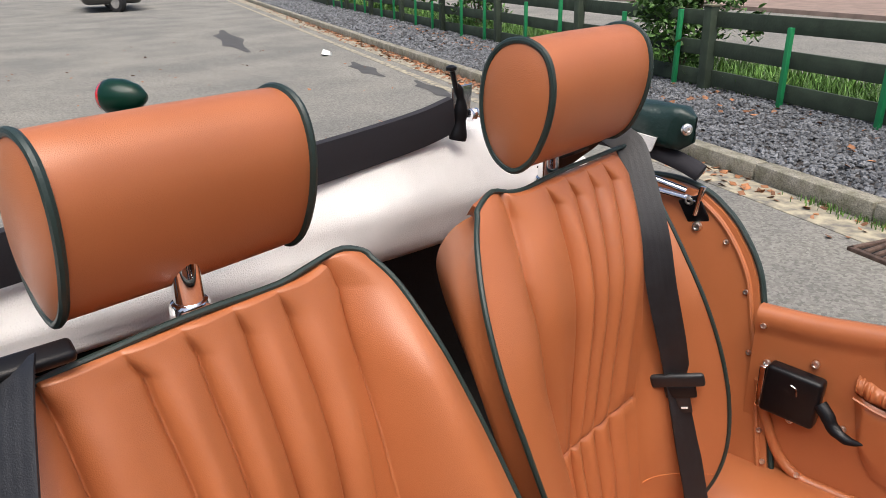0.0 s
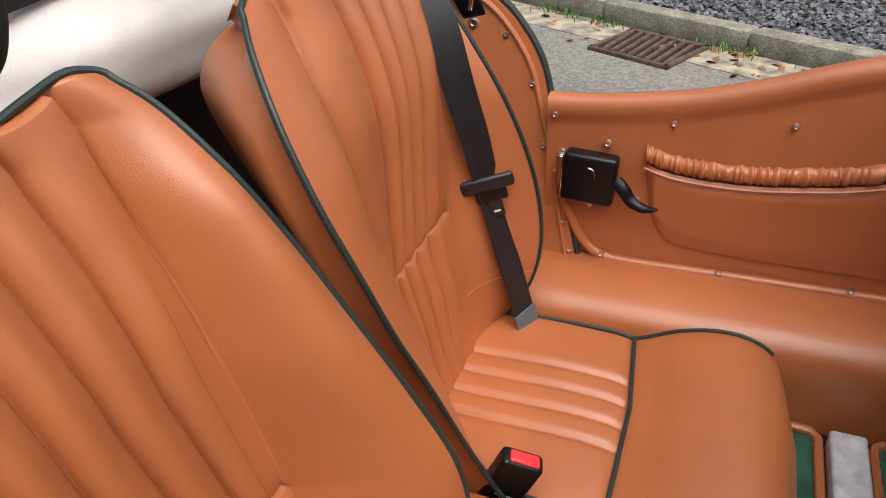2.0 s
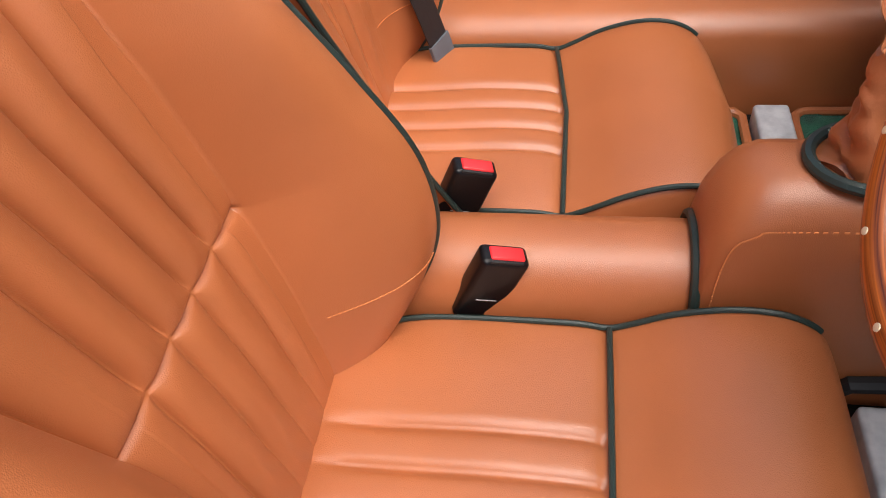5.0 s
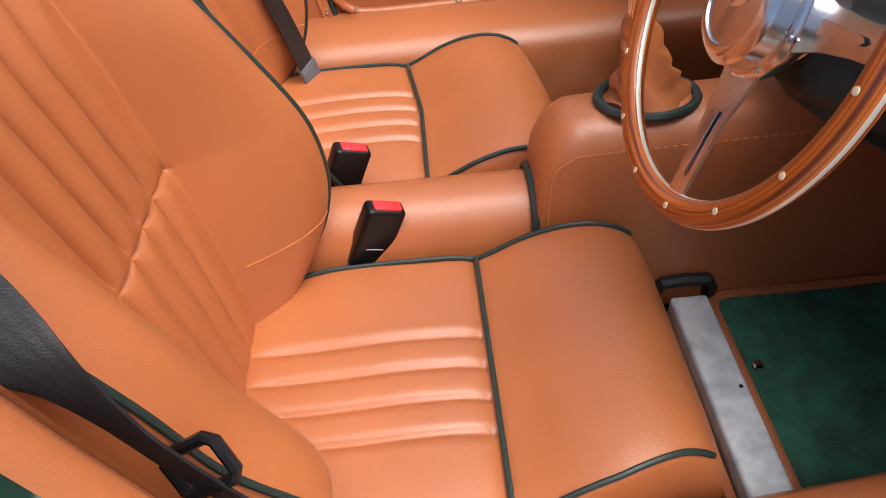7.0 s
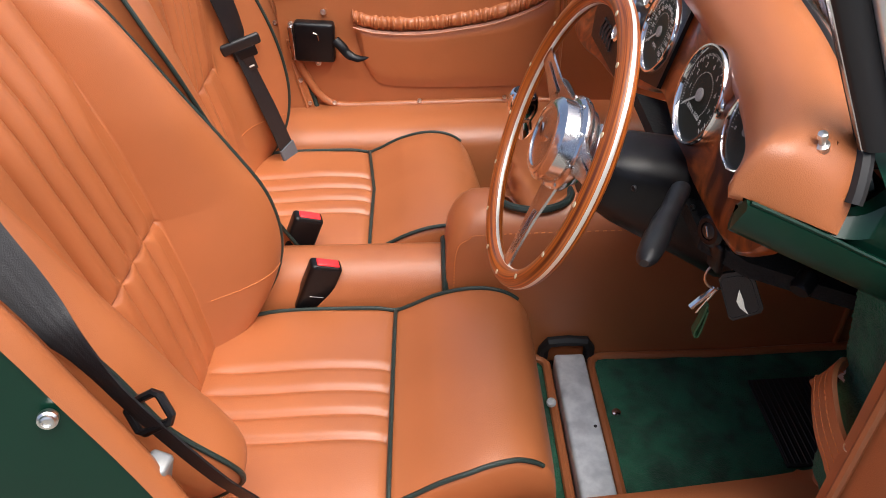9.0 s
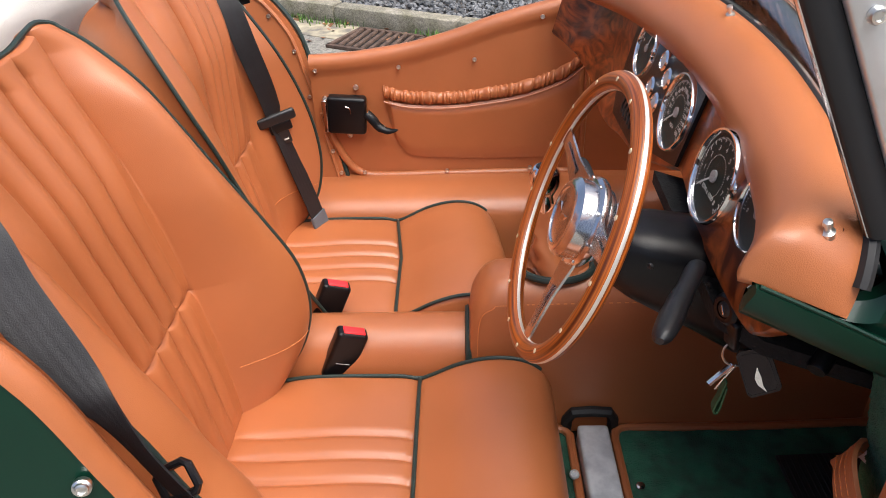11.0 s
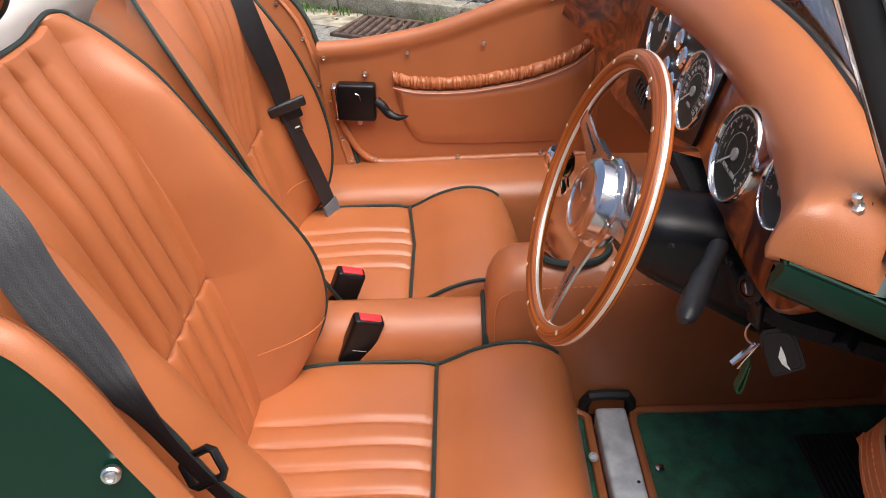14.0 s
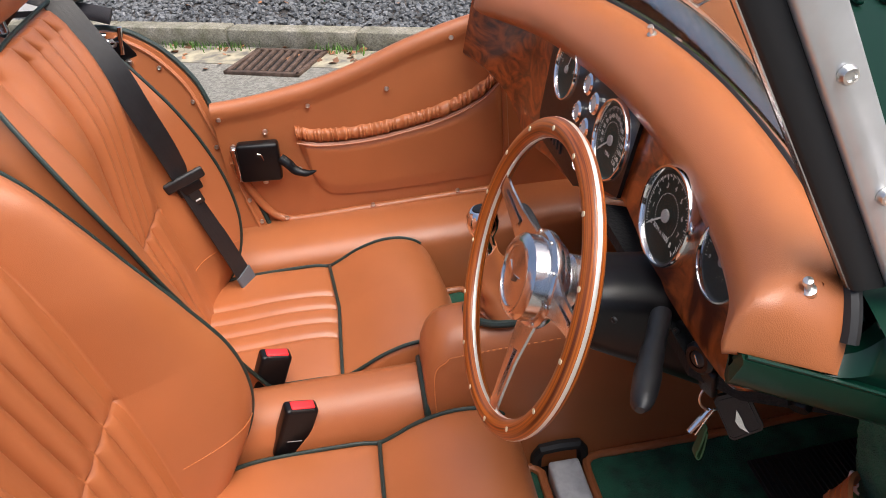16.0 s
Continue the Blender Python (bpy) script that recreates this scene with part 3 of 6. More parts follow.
# side panels behind the doors
def quarter(side, edge, yo, name):
    c = edge + [(-1.0, 0.98), (-1.0, 0.33), (edge[0][0] + 0.02, 0.33)]
    bm = slab([(x, yo(z), z) for x, z in c], 0.02 * side, (0, 1, 0))
    return part(name, bm, TAN, body, "tan leather panel behind the door")


lean = lambda z: 1.325 + 0.19 * (z - 0.55)
QL = [(-0.280, 0.505), (-0.308, 0.622), (-0.336, 0.745), (-0.350, 0.793), (-0.371, 0.867), (-0.395, 0.912), (-0.431, 0.957), (-0.464, 0.985), (-0.506, 1.010), (-0.576, 1.025), (-0.7, 1.02)]
quarter(1, QL, lean, "quarter_panel")
cord = [V((x + 0.004, lean(z) + 0.010, z + 0.004)) for x, z in QL]
part("edge_piping", tube(spline(cord, 60), 0.006, 8), PIPE, body, "dark green piping")
part("seam_roll", tube(spline([V((x - 0.016, lean(z) - 0.001, z - 0.006)) for x, z in QL[:9]], 50), 0.0055, 8), TAN, body)
QR = [(-0.205, 0.50), (-0.222, 0.62), (-0.24, 0.73), (-0.258, 0.80), (-0.277, 0.86), (-0.300, 0.925), (-0.318, 0.98), (-0.335, 1.02), (-0.362, 1.058), (-0.42, 1.09), (-0.50, 1.11), (-0.7, 1.11)]

# outer skins
def loft(name, rows, mat, label):
    bm = bmesh.new()
    skin(bm, rows)
    return part(name, bm, mat, body, label, 50)


outer = [(-0.10, -0.10, 0.30), (-0.10, -0.12, 0.60)]
rows = []
for x, z in spline([(x, 0, z) for x, z in QR], 40) and [(p.x, p.z) for p in spline([(x, 0, z) for x, z in QR], 40)]:
    rows.append([V((x - 0.012, 0.050, z - 0.02)), V((x - 0.003, 0.045, z - 0.004)), V((x + 0.001, 0.037, z + 0.001)), V((x + 0.001, 0.029, z + 0.001)), V((x - 0.002, 0.020, z - 0.004)), V((x - 0.007, 0.016, z - 0.010))])
loft("quarter_roll", rows, TAN, "tan leather roll along the body edge")
rows = []
for p in spline([(x, 0, z) for x, z in QR], 40):
    rows.append([V((p.x - 0.006 - 0.5 * k, 0.018 - 0.20 * k ** 0.6 * (0.4 + 0.6 * k) * 0.6, p.z - 0.010 - 0.10 * k ** 1.5)) for k in np.linspace(0, 1, 10)])
loft("rear_quarter", rows, PAINT, "dark green painted rear quarter")
rows = []
for p in spline([(x, 0, z) for x, z in QR], 30):
    rows.append([V((p.x - 0.01, 0.056, p.z - 0.01)), V((p.x - 0.4, 0.056, p.z - 0.01)), V((p.x - 0.4, 0.056, 0.35))])
loft("quarter_panel", rows, TAN, "tan leather panel behind the door")

part("side_panel", slab([(0.335, 1.335, 0.33), (0.335, 1.335, 1.03), (0.96, 1.30, 1.03), (0.96, 1.30, 0.33)], 0.02, (0, 1, 0)), TAN, body, "tan leather panel ahead of the door")
part("side_panel_roll", tube([V((0.338, 1.333, 0.52)), V((0.338, 1.333, 0.75)), V((0.338, 1.333, 0.96))], 0.008, 8), TAN, body)
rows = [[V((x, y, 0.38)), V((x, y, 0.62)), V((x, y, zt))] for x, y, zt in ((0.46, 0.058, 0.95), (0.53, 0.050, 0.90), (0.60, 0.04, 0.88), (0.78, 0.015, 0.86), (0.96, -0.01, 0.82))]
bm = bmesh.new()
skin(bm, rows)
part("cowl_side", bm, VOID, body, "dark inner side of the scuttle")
bm = bmesh.new()
skin(bm, [[p + V((0.003, -0.012, 0)) for p in r] for r in rows])
part("cowl_skin", bm, PAINT, body, "dark green painted cowl side")

# ---- left door ----
ld = thing("door", (0.10, 1.34, 0.50), "closed door with tan leather trim", under=car)
TOP = [(-0.348, 0.842), (-0.26, 0.846), (-0.177, 0.856), (-0.10, 0.868), (-0.042, 0.882), (0.03, 0.903), (0.094, 0.925), (0.16, 0.944), (0.227, 0.960), (0.28, 0.970), (0.33, 0.977)]
rows = []
for p in spline([(x, 0, z) for x, z in TOP], 50):
    x, z = p.x, p.z
    base = [(1.345, 0.49), (1.338, 0.53), (1.337, 0.66), (1.337, z - 0.055), (1.338, z - 0.045), (1.333, z - 0.035), (1.331, z - 0.02), (1.335, z - 0.006), (1.346, z + 0.002), (1.362, z), (1.374, z - 0.008), (1.38, z - 0.03), (1.40, z - 0.2), (1.42, 0.45)]
    rows.append([V((x, a, c)) for a, c in base])
bm = bmesh.new()
skin(bm, rows)
part("door_trim", bm, TAN, ld, angle=60)
# skirt roll along the bottom
low = [(-0.325, 0.70), (-0.315, 0.655), (-0.297, 0.605), (-0.272, 0.555), (-0.24, 0.527), (-0.19, 0.518), (0.0, 0.520), (0.2, 0.522), (0.28, 0.522), (0.33, 0.520)]
part("trim_roll", tube(spline([V((x, 1.333, z)) for x, z in low], 70), 0.010, 10), TAN, ld)
# pocket with gathered top
P_T = [(-0.167, 0.752), (-0.12, 0.738), (-0.05, 0.732), (0.02, 0.733), (0.09, 0.741), (0.16, 0.752), (0.23, 0.772), (0.29, 0.80), (0.335, 0.84)]
P_B = [(-0.150, 0.64), (-0.13, 0.60), (-0.10, 0.575), (0.0, 0.566), (0.1, 0.564), (0.2, 0.564), (0.27, 0.565), (0.31, 0.572), (0.335, 0.61)]
rows = []
for i in range(81):
    k = i / 80
    xt, zt = curve_at(P_T, k)
    xb, zb = curve_at(P_B, k)
    row = []
    e = min(1, k / 0.05, (1 - k) / 0.05)
    for j in range(13):
        t = j / 12
        f = math.sin(math.pi * min(1, t * 1.0)) ** 0.5
        out = 0.004 + 0.014 * e * (0.35 + 0.65 * (1 - t)) * min(1, t * 8 + 0.2) * min(1, (1 - t) * 6)
        row.append(V((lerp(xt, xb, t), 1.337 - out, lerp(zt - 0.018, zb, t))))
    rows.append(row)
bm = bmesh.new()
skin(bm, rows)
pocket = part("map_pocket", bm, TAN, ld, "sagging leather map pocket", 60)
rows = []
for i in range(401):
    k = i / 400
    x, z = curve_at(P_T, k)
    g = 0.5 + 0.5 * math.sin(k * 250 + 3 * math.sin(k * 41) + 2 * math.sin(k * 97))
    g2 = 0.5 + 0.5 * math.sin(k * 171 + 4 * math.sin(k * 33))
    row = []
    for j in range(9):
        a = math.pi * (j / 8)
        rz = 0.017
        row.append(V((x + 0.003 * (g2 - 0.5) * math.sin(a), 1.336 - (0.010 + 0.009 * (0.55 * g + 0.45 * g2)) * math.sin(a), z + rz * math.cos(a) * (0.85 + 0.2 * g2))))
    rows.append(row)
bm = bmesh.new()
skin(bm, rows)
part("gathered_hem", bm, TAN, pocket, "gathered elastic hem", 80)
part("hem_seam", tube(spline([V((x, 1.319, z - 0.021)) for x, z in P_T], 60), 0.0022, 6), TAN, pocket)
for x, z in ((-0.333, 0.81), (-0.126, 0.815), (0.061, 0.83), (0.222, 0.93), (-0.232, 0.531), (-0.013, 0.532), (0.206, 0.537)):
    screw("screw", (x, 1.333 if z > 0.6 else 1.326, z), (0, -1, 0.1), 0.0058, ld)
# latch box
for x, z in ((-0.317, 0.737), (-0.236, 0.765), (-0.175, 0.655), (-0.262, 0.637)):
    screw("screw", (x, 1.334, z), (0, -1, 0.1), 0.0075, ld)
latch = part("latch_box", rbox((0.098, 0.034, 0.098), 0.009, pose(-0.262, 1.318, 0.700, 0, 4, 0), 4), PLASTIC, ld, "black plastic latch cover")
part("latch_plate", rbox((0.012, 0.02, 0.085), 0.002, pose(-0.318, 1.325, 0.695)), CHROME, latch, "steel latch plate")
part("latch_lever", tube(spline([V(p) for p in ((-0.212, 1.308, 0.705), (-0.196, 1.303, 0.69), (-0.182, 1.299, 0.672), (-0.158, 1.293, 0.663), (-0.132, 1.288, 0.668))], 16), [0.012] * 6 + [0.011] * 4 + [0.009] * 3 + [0.007, 0.006, 0.004, 0.001], 8, flat=0.5), PLASTIC, latch)
part("latch_mark", tube(spline([V(p) for p in ((-0.262, 1.3005, 0.727), (-0.252, 1.3005, 0.722), (-0.25, 1.3005, 0.708))], 8), 0.0014, 6), ALLOY, latch)
for x, z in ((-0.443, 0.929), (-0.388, 0.845), (-0.360, 0.733), (-0.312, 0.592), (-0.294, 0.534)):
    screw("screw", (x, lean(z) - 0.002, z), (0, -1, 0.1), 0.0055, body)

# ---- dashboard ----
dash = thing("dashboard", (0.34, 0.66, 0.86), "burr walnut dashboard under a padded leather roll", under=car)
FN = V((-math.cos(radians(14)), 0, math.sin(radians(14))))
FX = lambda z: 0.338 + 0.25 * (z - 1.0)
FP = lambda y, z, d=0.0: V((FX(z) + 0.02 * min(1, max(0, (y - 0.4) / 0.14)) - 1.6 * max(0, y - 1.06) ** 2, y, z)) + FN * d
fas = [(0.135, 0.985), (0.16, 0.945), (0.20, 0.926), (0.31, 0.925), (0.40, 0.932), (0.53, 0.932), (0.58, 0.915), (0.64, 0.893), (0.73, 0.862), (0.85, 0.845), (0.95, 0.825), (1.05, 0.82), (1.15, 0.85), (1.22, 0.875), (1.30, 0.90)]
rows = []
for i in range(91):
    y, z = curve_at(fas, i / 90)
    rows.append([FP(y, z + 0.004, -0.024), FP(y, z, -0.014), FP(y, z, -0.004), FP(y, z + 0.004, 0.0), FP(y, lerp(z, 1.09, 0.35)), FP(y, lerp(z, 1.09, 0.7)), FP(y, 1.085)])
bm = bmesh.new()
skin(bm, rows)
part("fascia", bm, BURL, dash, "glossy burr walnut fascia")
pan = [(0.70, 0.872), (0.655, 0.905), (0.545, 0.935), (0.545, 1.06), (0.70, 1.075), (0.93, 1.075), (0.945, 1.0), (0.935, 0.90), (0.91, 0.865)]
bm = slab([FP(y, z, 0.0015) for y, z in pan], 0.006, FN)
panel = part("centre_panel", bm, PLASTIC, dash, "matt black centre panel")
b = bmesh.new()
for i in range(5):
    ribbon([FP(0.86 - 0.018 * i, 0.885, 0.0085), FP(0.867 - 0.018 * i, 0.90, 0.0085), FP(0.86 - 0.018 * i, 0.915, 0.0085)], (0, 1, 0), 0.004, 0.003, bm=b)
part("vent_louvres", b, GREYPLASTIC, panel, "curved vent louvres")


def text_mesh(s, m, size):
    c = bpy.data.curves.new("t", "FONT")
    c.body, c.size, c.align_x, c.align_y, c.extrude = s, size, "CENTER", "CENTER", 0.0002
    o = bpy.data.objects.new("t", c)
    me = bpy.data.meshes.new_from_object(o)
    b = bmesh.new()
    b.from_mesh(me)
    bmesh.ops.transform(b, matrix=m, verts=b.verts)
    bpy.data.objects.remove(o)
    bpy.data.curves.remove(c)
    bpy.data.meshes.remove(me)
    return b


def gauge(y, z, r, face, numbers, needle, label, ticks=48, caption="", start=-130, end=130, sub=0, off=0.006):
    c = FP(y, z, off)
    m = facing(c, FN)
    root = thing("gauge", tuple(c), label, under=car)
    part("dial", turned([(r * 0.99, 0), (r * 0.99, 0.004), (r * 0.86, 0.003), (0.001, 0.003)], m, 48), face, root)
    part("bezel", turned([(r, -0.008), (r * 1.0, 0.005), (r * 0.97, 0.0095), (r * 0.93, 0.0095), (r * 0.885, 0.005), (r * 0.88, 0.0032)], m, 64, cap=False), CHROME, root, "chrome bezel", 30)
    b = bmesh.new()
    for i in range(ticks + 1):
        a = radians(90 - lerp(start, end, i / ticks))
        big = i % 4 == 0
        r1, r0 = r * 0.80, r * (0.70 if big else 0.75)
        p = [m @ V((q * math.cos(a), q * math.sin(a), 0.0042)) for q in (r0, r1)]
        ribbon(p, m.to_3x3() @ V((-math.sin(a), math.cos(a), 0)), r * (0.010 if big else 0.006), 0.0004, bm=b)
    part("scale_marks", b, WHITE, root, kind="stuff")
    for i, s in enumerate(numbers):
        a = radians(90 - lerp(start, end, i / (len(numbers) - 1)))
        part("numeral", text_mesh(s, m @ pose(r * 0.58 * math.cos(a), r * 0.58 * math.sin(a), 0.0042), r * 0.15), WHITE, root)
    if sub:
        b = bmesh.new()
        for i in range(40):
            a = radians(90 - lerp(start, end, i / 39))
            p = [m @ V((q * math.cos(a), q * math.sin(a), 0.0042)) for q in (r * 0.425, r * 0.445)]
            ribbon(p, m.to_3x3() @ V((-math.sin(a), math.cos(a), 0)), r * 0.008, 0.0004, bm=b)
        part("inner_scale", b, WHITE, root, kind="stuff")
    if caption:
        part("caption", text_mesh(caption, m @ pose(0, -r * 0.36, 0.0042), r * 0.14), WHITE, root)
    a = radians(90 - needle)
    d = V((math.cos(a), math.sin(a), 0))
    part("needle", ribbon([m @ (d * -0.1 * r + V((0, 0, 0.0055))), m @ (d * 0.68 * r + V((0, 0, 0.0055)))], m.to_3x3() @ V((-d.y, d.x, 0)), r * 0.018, 0.0008), WHITE, root, "white needle")
    part("needle_hub", turned([(r * 0.13, 0.0045), (r * 0.13, 0.0068), (r * 0.10, 0.0073), (0.001, 0.0073)], m, 24), GREYHUB, root)
    g = part("gauge_glass", turned([(r * 0.88, 0.0078), (0.001, 0.0082)], m, 32), DIALGLASS, root, "clear gauge glass")
    g.visible_shadow = False


gauge(0.375, 1.008, 0.060, DIAL, ["0", "1", "2", "3", "4", "5", "6", "7", "8"], -130, "black rev counter with white marks and chrome bezel", 64, "RPM x 1000", -130, 130, 1)
gauge(0.611, 0.990, 0.060, DIALGREEN, ["0", "10", "20", "30", "40", "50", "60", "70", "80", "90", "100", "110", "120", "130", "140", "150"], -130, "green speedometer with white marks and chrome bezel", 60, "MPH", -130, 130, 1, off=0.005)
gauge(0.845, 1.010, 0.052, DIALGREEN, ["0", "4", "8"], 20, "green combined gauge with chrome bezel", 24, "", -80, 80, off=0.006)
gauge(0.250, 1.029, 0.043, DIAL, ["0", "1/2", "1"], 20, "small black gauge with white marks and chrome bezel", 24, "", -110, 60)
for y, z in ((0.735, 1.025), (0.695, 1.01), (0.752, 0.975), (0.708, 0.965), (0.775, 0.925), (0.70, 0.915)):
    m = facing(FP(y, z, 0.008), FN)
    w = part("warning_lamp", turned([(0.017, 0), (0.017, 0.004), (0.0135, 0.007), (0.0125, 0.004)], m, 28, cap=False), CHROME, panel, "small chrome-ringed push switch")
    part("switch_cap", turned([(0.0122, 0.002), (0.0118, 0.005), (0.001, 0.0065)], m, 24), GREYHUB, w)

# padded roll over the fascia
IN = [(0.269, 0.117, 1.046), (0.281, 0.130, 1.046), (0.306, 0.172, 1.045), (0.331, 0.25, 1.046), (0.350, 0.36, 1.049), (0.362, 0.50, 1.053), (0.364, 0.66, 1.053), (0.358, 0.82, 1.042), (0.348, 0.95, 1.034), (0.328, 1.06, 1.025), (0.303, 1.14, 1.020), (0.279, 1.20, 1.018), (0.264, 1.245, 1.018)]
OUT = [(0.361, 0.103, 1.012), (0.372, 0.117, 1.046), (0.381, 0.145, 1.078), (0.391, 0.20, 1.098), (0.412, 0.32, 1.108), (0.428, 0.48, 1.114), (0.434, 0.66, 1.112), (0.428, 0.84, 1.104), (0.414, 1.0, 1.092), (0.390, 1.12, 1.080), (0.364, 1.21, 1.068), (0.336, 1.275, 1.055), (0.316, 1.31, 1.045)]
rows = []
for i in range(97):
    a, c = V(curve_at(IN, i / 96)), V(curve_at(OUT, i / 96))
    d = (c - a)
    d.z = 0
    d.normalize()
    h = (c.z - a.z)
    en = 0.12 + 0.88 * math.sqrt(1 - max(0, 1 - min(i, 96 - i) / 11) ** 2)
    sec = [a + d * 0.012 + V((0, 0, -0.012 * en)), a - d * 0.002 * en + V((0, 0, -0.007 * en)), a - d * 0.006 * en + V((0, 0, 0.012 * en)), a + d * 0.002 + V((0, 0, 0.033 * en)), a + d * 0.016 + V((0, 0, 0.049 * en)), a.lerp(c, 0.45) + V((0, 0, (0.042 - 0.1 * h) * en)), a.lerp(c, 0.75) + V((0, 0, 0.023 * en)), c + V((0, 0, 0.006 * en)), c + d * 0.006 + V((0, 0, -0.008 * en))]
    rows.append(sec)
bm = bmesh.new()
skin(bm, rows)
for r in (0, -1):
    bm.verts.ensure_lookup_table()
    n = len(rows[0])
    vs = [bm.verts[i] for i in (range(n) if r == 0 else range(len(bm.verts) - n, len(bm.verts)))]
    bm.faces.new(vs)
pad = part("dash_roll", bm, TAN, dash, "padded tan leather dash roll", 180)
for p in (rows[11][5].lerp(rows[11][6], 0.6), rows[48][6]):
    part("hood_stud", turned([(0.0065, -0.004), (0.0065, 0.002), (0.003, 0.003), (0.003, 0.010), (0.0045, 0.011), (0.004, 0.015), (0.001, 0.016)], facing(p, (-0.35, -0.25, 1), (0, 1, 0)), 16), NICKEL, pad, "nickel stud")

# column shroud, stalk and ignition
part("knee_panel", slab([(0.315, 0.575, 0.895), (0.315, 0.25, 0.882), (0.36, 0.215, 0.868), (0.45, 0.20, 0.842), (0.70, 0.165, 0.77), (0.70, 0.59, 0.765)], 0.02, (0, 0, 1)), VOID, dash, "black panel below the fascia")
bm = bmesh.new()
ax = V((math.cos(radians(20.7)), 0, -math.sin(radians(20.7))))
hub = V((0.161, 0.381, 0.953))
rows = []
for s, w, hh in ((0.05, 0.035, 0.032), (0.06, 0.045, 0.04), (0.10, 0.055, 0.052), (0.20, 0.065, 0.07), (0.27, 0.07, 0.085)):
    c = hub + ax * s + V((0, 0, -0.02))
    upv = V((0.35, 0, 0.93))
    rows.append([c + V((0, 1, 0)) * w * math.copysign(abs(math.cos(a)) ** 0.6, math.cos(a)) + upv * hh * math.copysign(abs(math.sin(a)) ** 0.6, math.sin(a)) for a in [2 * math.pi * k / 24 for k in range(24)]])
skin(bm, rows, close_u=True, cap=True)
part("column_shroud", bm, PLASTIC, dash, "black plastic column shroud")
for y, z, x in ((0.311, 0.925, 0.251), (0.298, 0.905, 0.32)):
    screw("screw", (x, y, z), (-0.8, -0.5, 0.2), 0.004, dash, GREYPLASTIC)
st = [(0.306, 0.312, 0.922), (0.287, 0.278, 0.921), (0.268, 0.246, 0.920), (0.249, 0.211, 0.919), (0.232, 0.181, 0.919)]
part("stalk", tube(spline([V(p) for p in st], 20), [0.0125, 0.0130, 0.0132, 0.0130, 0.0128, 0.0126, 0.0125, 0.0126, 0.0140, 0.0146, 0.0146, 0.0142, 0.0152, 0.0158, 0.0156, 0.0152, 0.0147, 0.0141, 0.0132, 0.0110, 0.0050], 16, flat=0.85), GREYPLASTIC, dash, "dark grey wiper stalk")
part("stalk", tube(spline([V((0.20, 0.455, 0.945)), V((0.195, 0.50, 0.953)), V((0.19, 0.53, 0.958))], 8), [0.010, 0.012, 0.013, 0.014, 0.014, 0.014, 0.013, 0.011, 0.005], 12, flat=0.7), GREYPLASTIC, dash, "dark grey indicator stalk")
ig = facing((0.328, 0.247, 0.910), (-0.9, -0.35, 0.1))
part("ignition_lock", turned([(0.019, -0.01), (0.019, 0.006), (0.015, 0.010), (0.0105, 0.010), (0.0105, 0.006), (0.001, 0.006)], ig, 28), PLASTIC, dash, "black ignition lock")
part("lock_barrel", turned([(0.0095, 0.006), (0.0095, 0.009), (0.0075, 0.0105), (0.001, 0.0105)], ig, 24), GREYPLASTIC, dash)
part("key_slot", rbox((0.0022, 0.012, 0.003), 0.0006, ig @ pose(0, 0, 0.0102, 0, 0, 35)), ALLOY, dash, "bright key slot")
part("dimmer_knob", turned([(0.012, 0), (0.012, 0.02), (0.010, 0.024), (0.001, 0.024)], facing((0.43, 0.21, 0.872), (-0.6, -0.6, -0.4)), 20), PLASTIC, dash, "black ribbed knob")

# ---- steering wheel ----
wh = thing("steering_wheel", tuple(hub), "wood-rimmed steering wheel with polished alloy spokes", under=car)
WN = -ax
WM = facing(hub, WN)
R, r = 0.1765, 0.0122
def ringpart(name, sec, mat, label, n=96):
    rows = []
    for i in range(n):
        a = 2 * math.pi * i / n
        e = V((math.cos(a), math.sin(a), 0))
        rows.append([WM @ (e * (R + p) + V((0, 0, q))) for p, q in sec])
    bm = bmesh.new()
    skin(bm, rows, close_u=True, close_v=True)
    return part(name, bm, mat, wh, label, 50)
cs = [2 * math.pi * k / 16 for k in range(16)]
rim = ringpart("rim", [(r * math.cos(a), r * 0.95 * math.sin(a)) for a in cs], RIMWOOD, "varnished mahogany rim")
ringpart("rim_band", [(r * 1.012 * math.cos(a), 0.0023 * math.copysign(1, math.sin(a)) if abs(math.sin(a)) > 0.1 else 0.0) for a in (0.0, 0.3, 2.84, math.pi, 3.44, 5.98)], BANDMETAL, "bright alloy band in the rim")
for i in range(15):
    a = 2 * math.pi * (i + 0.3) / 15
    e = V((math.cos(a), math.sin(a), 0))
    part("rim_rivet", turned([(0.0032, 0), (0.0030, 0.0008), (0.001, 0.0011)], WM @ Matrix.Translation(e * R + V((0, 0, r * 0.95 - 0.0003))), 12), IVORY, rim)
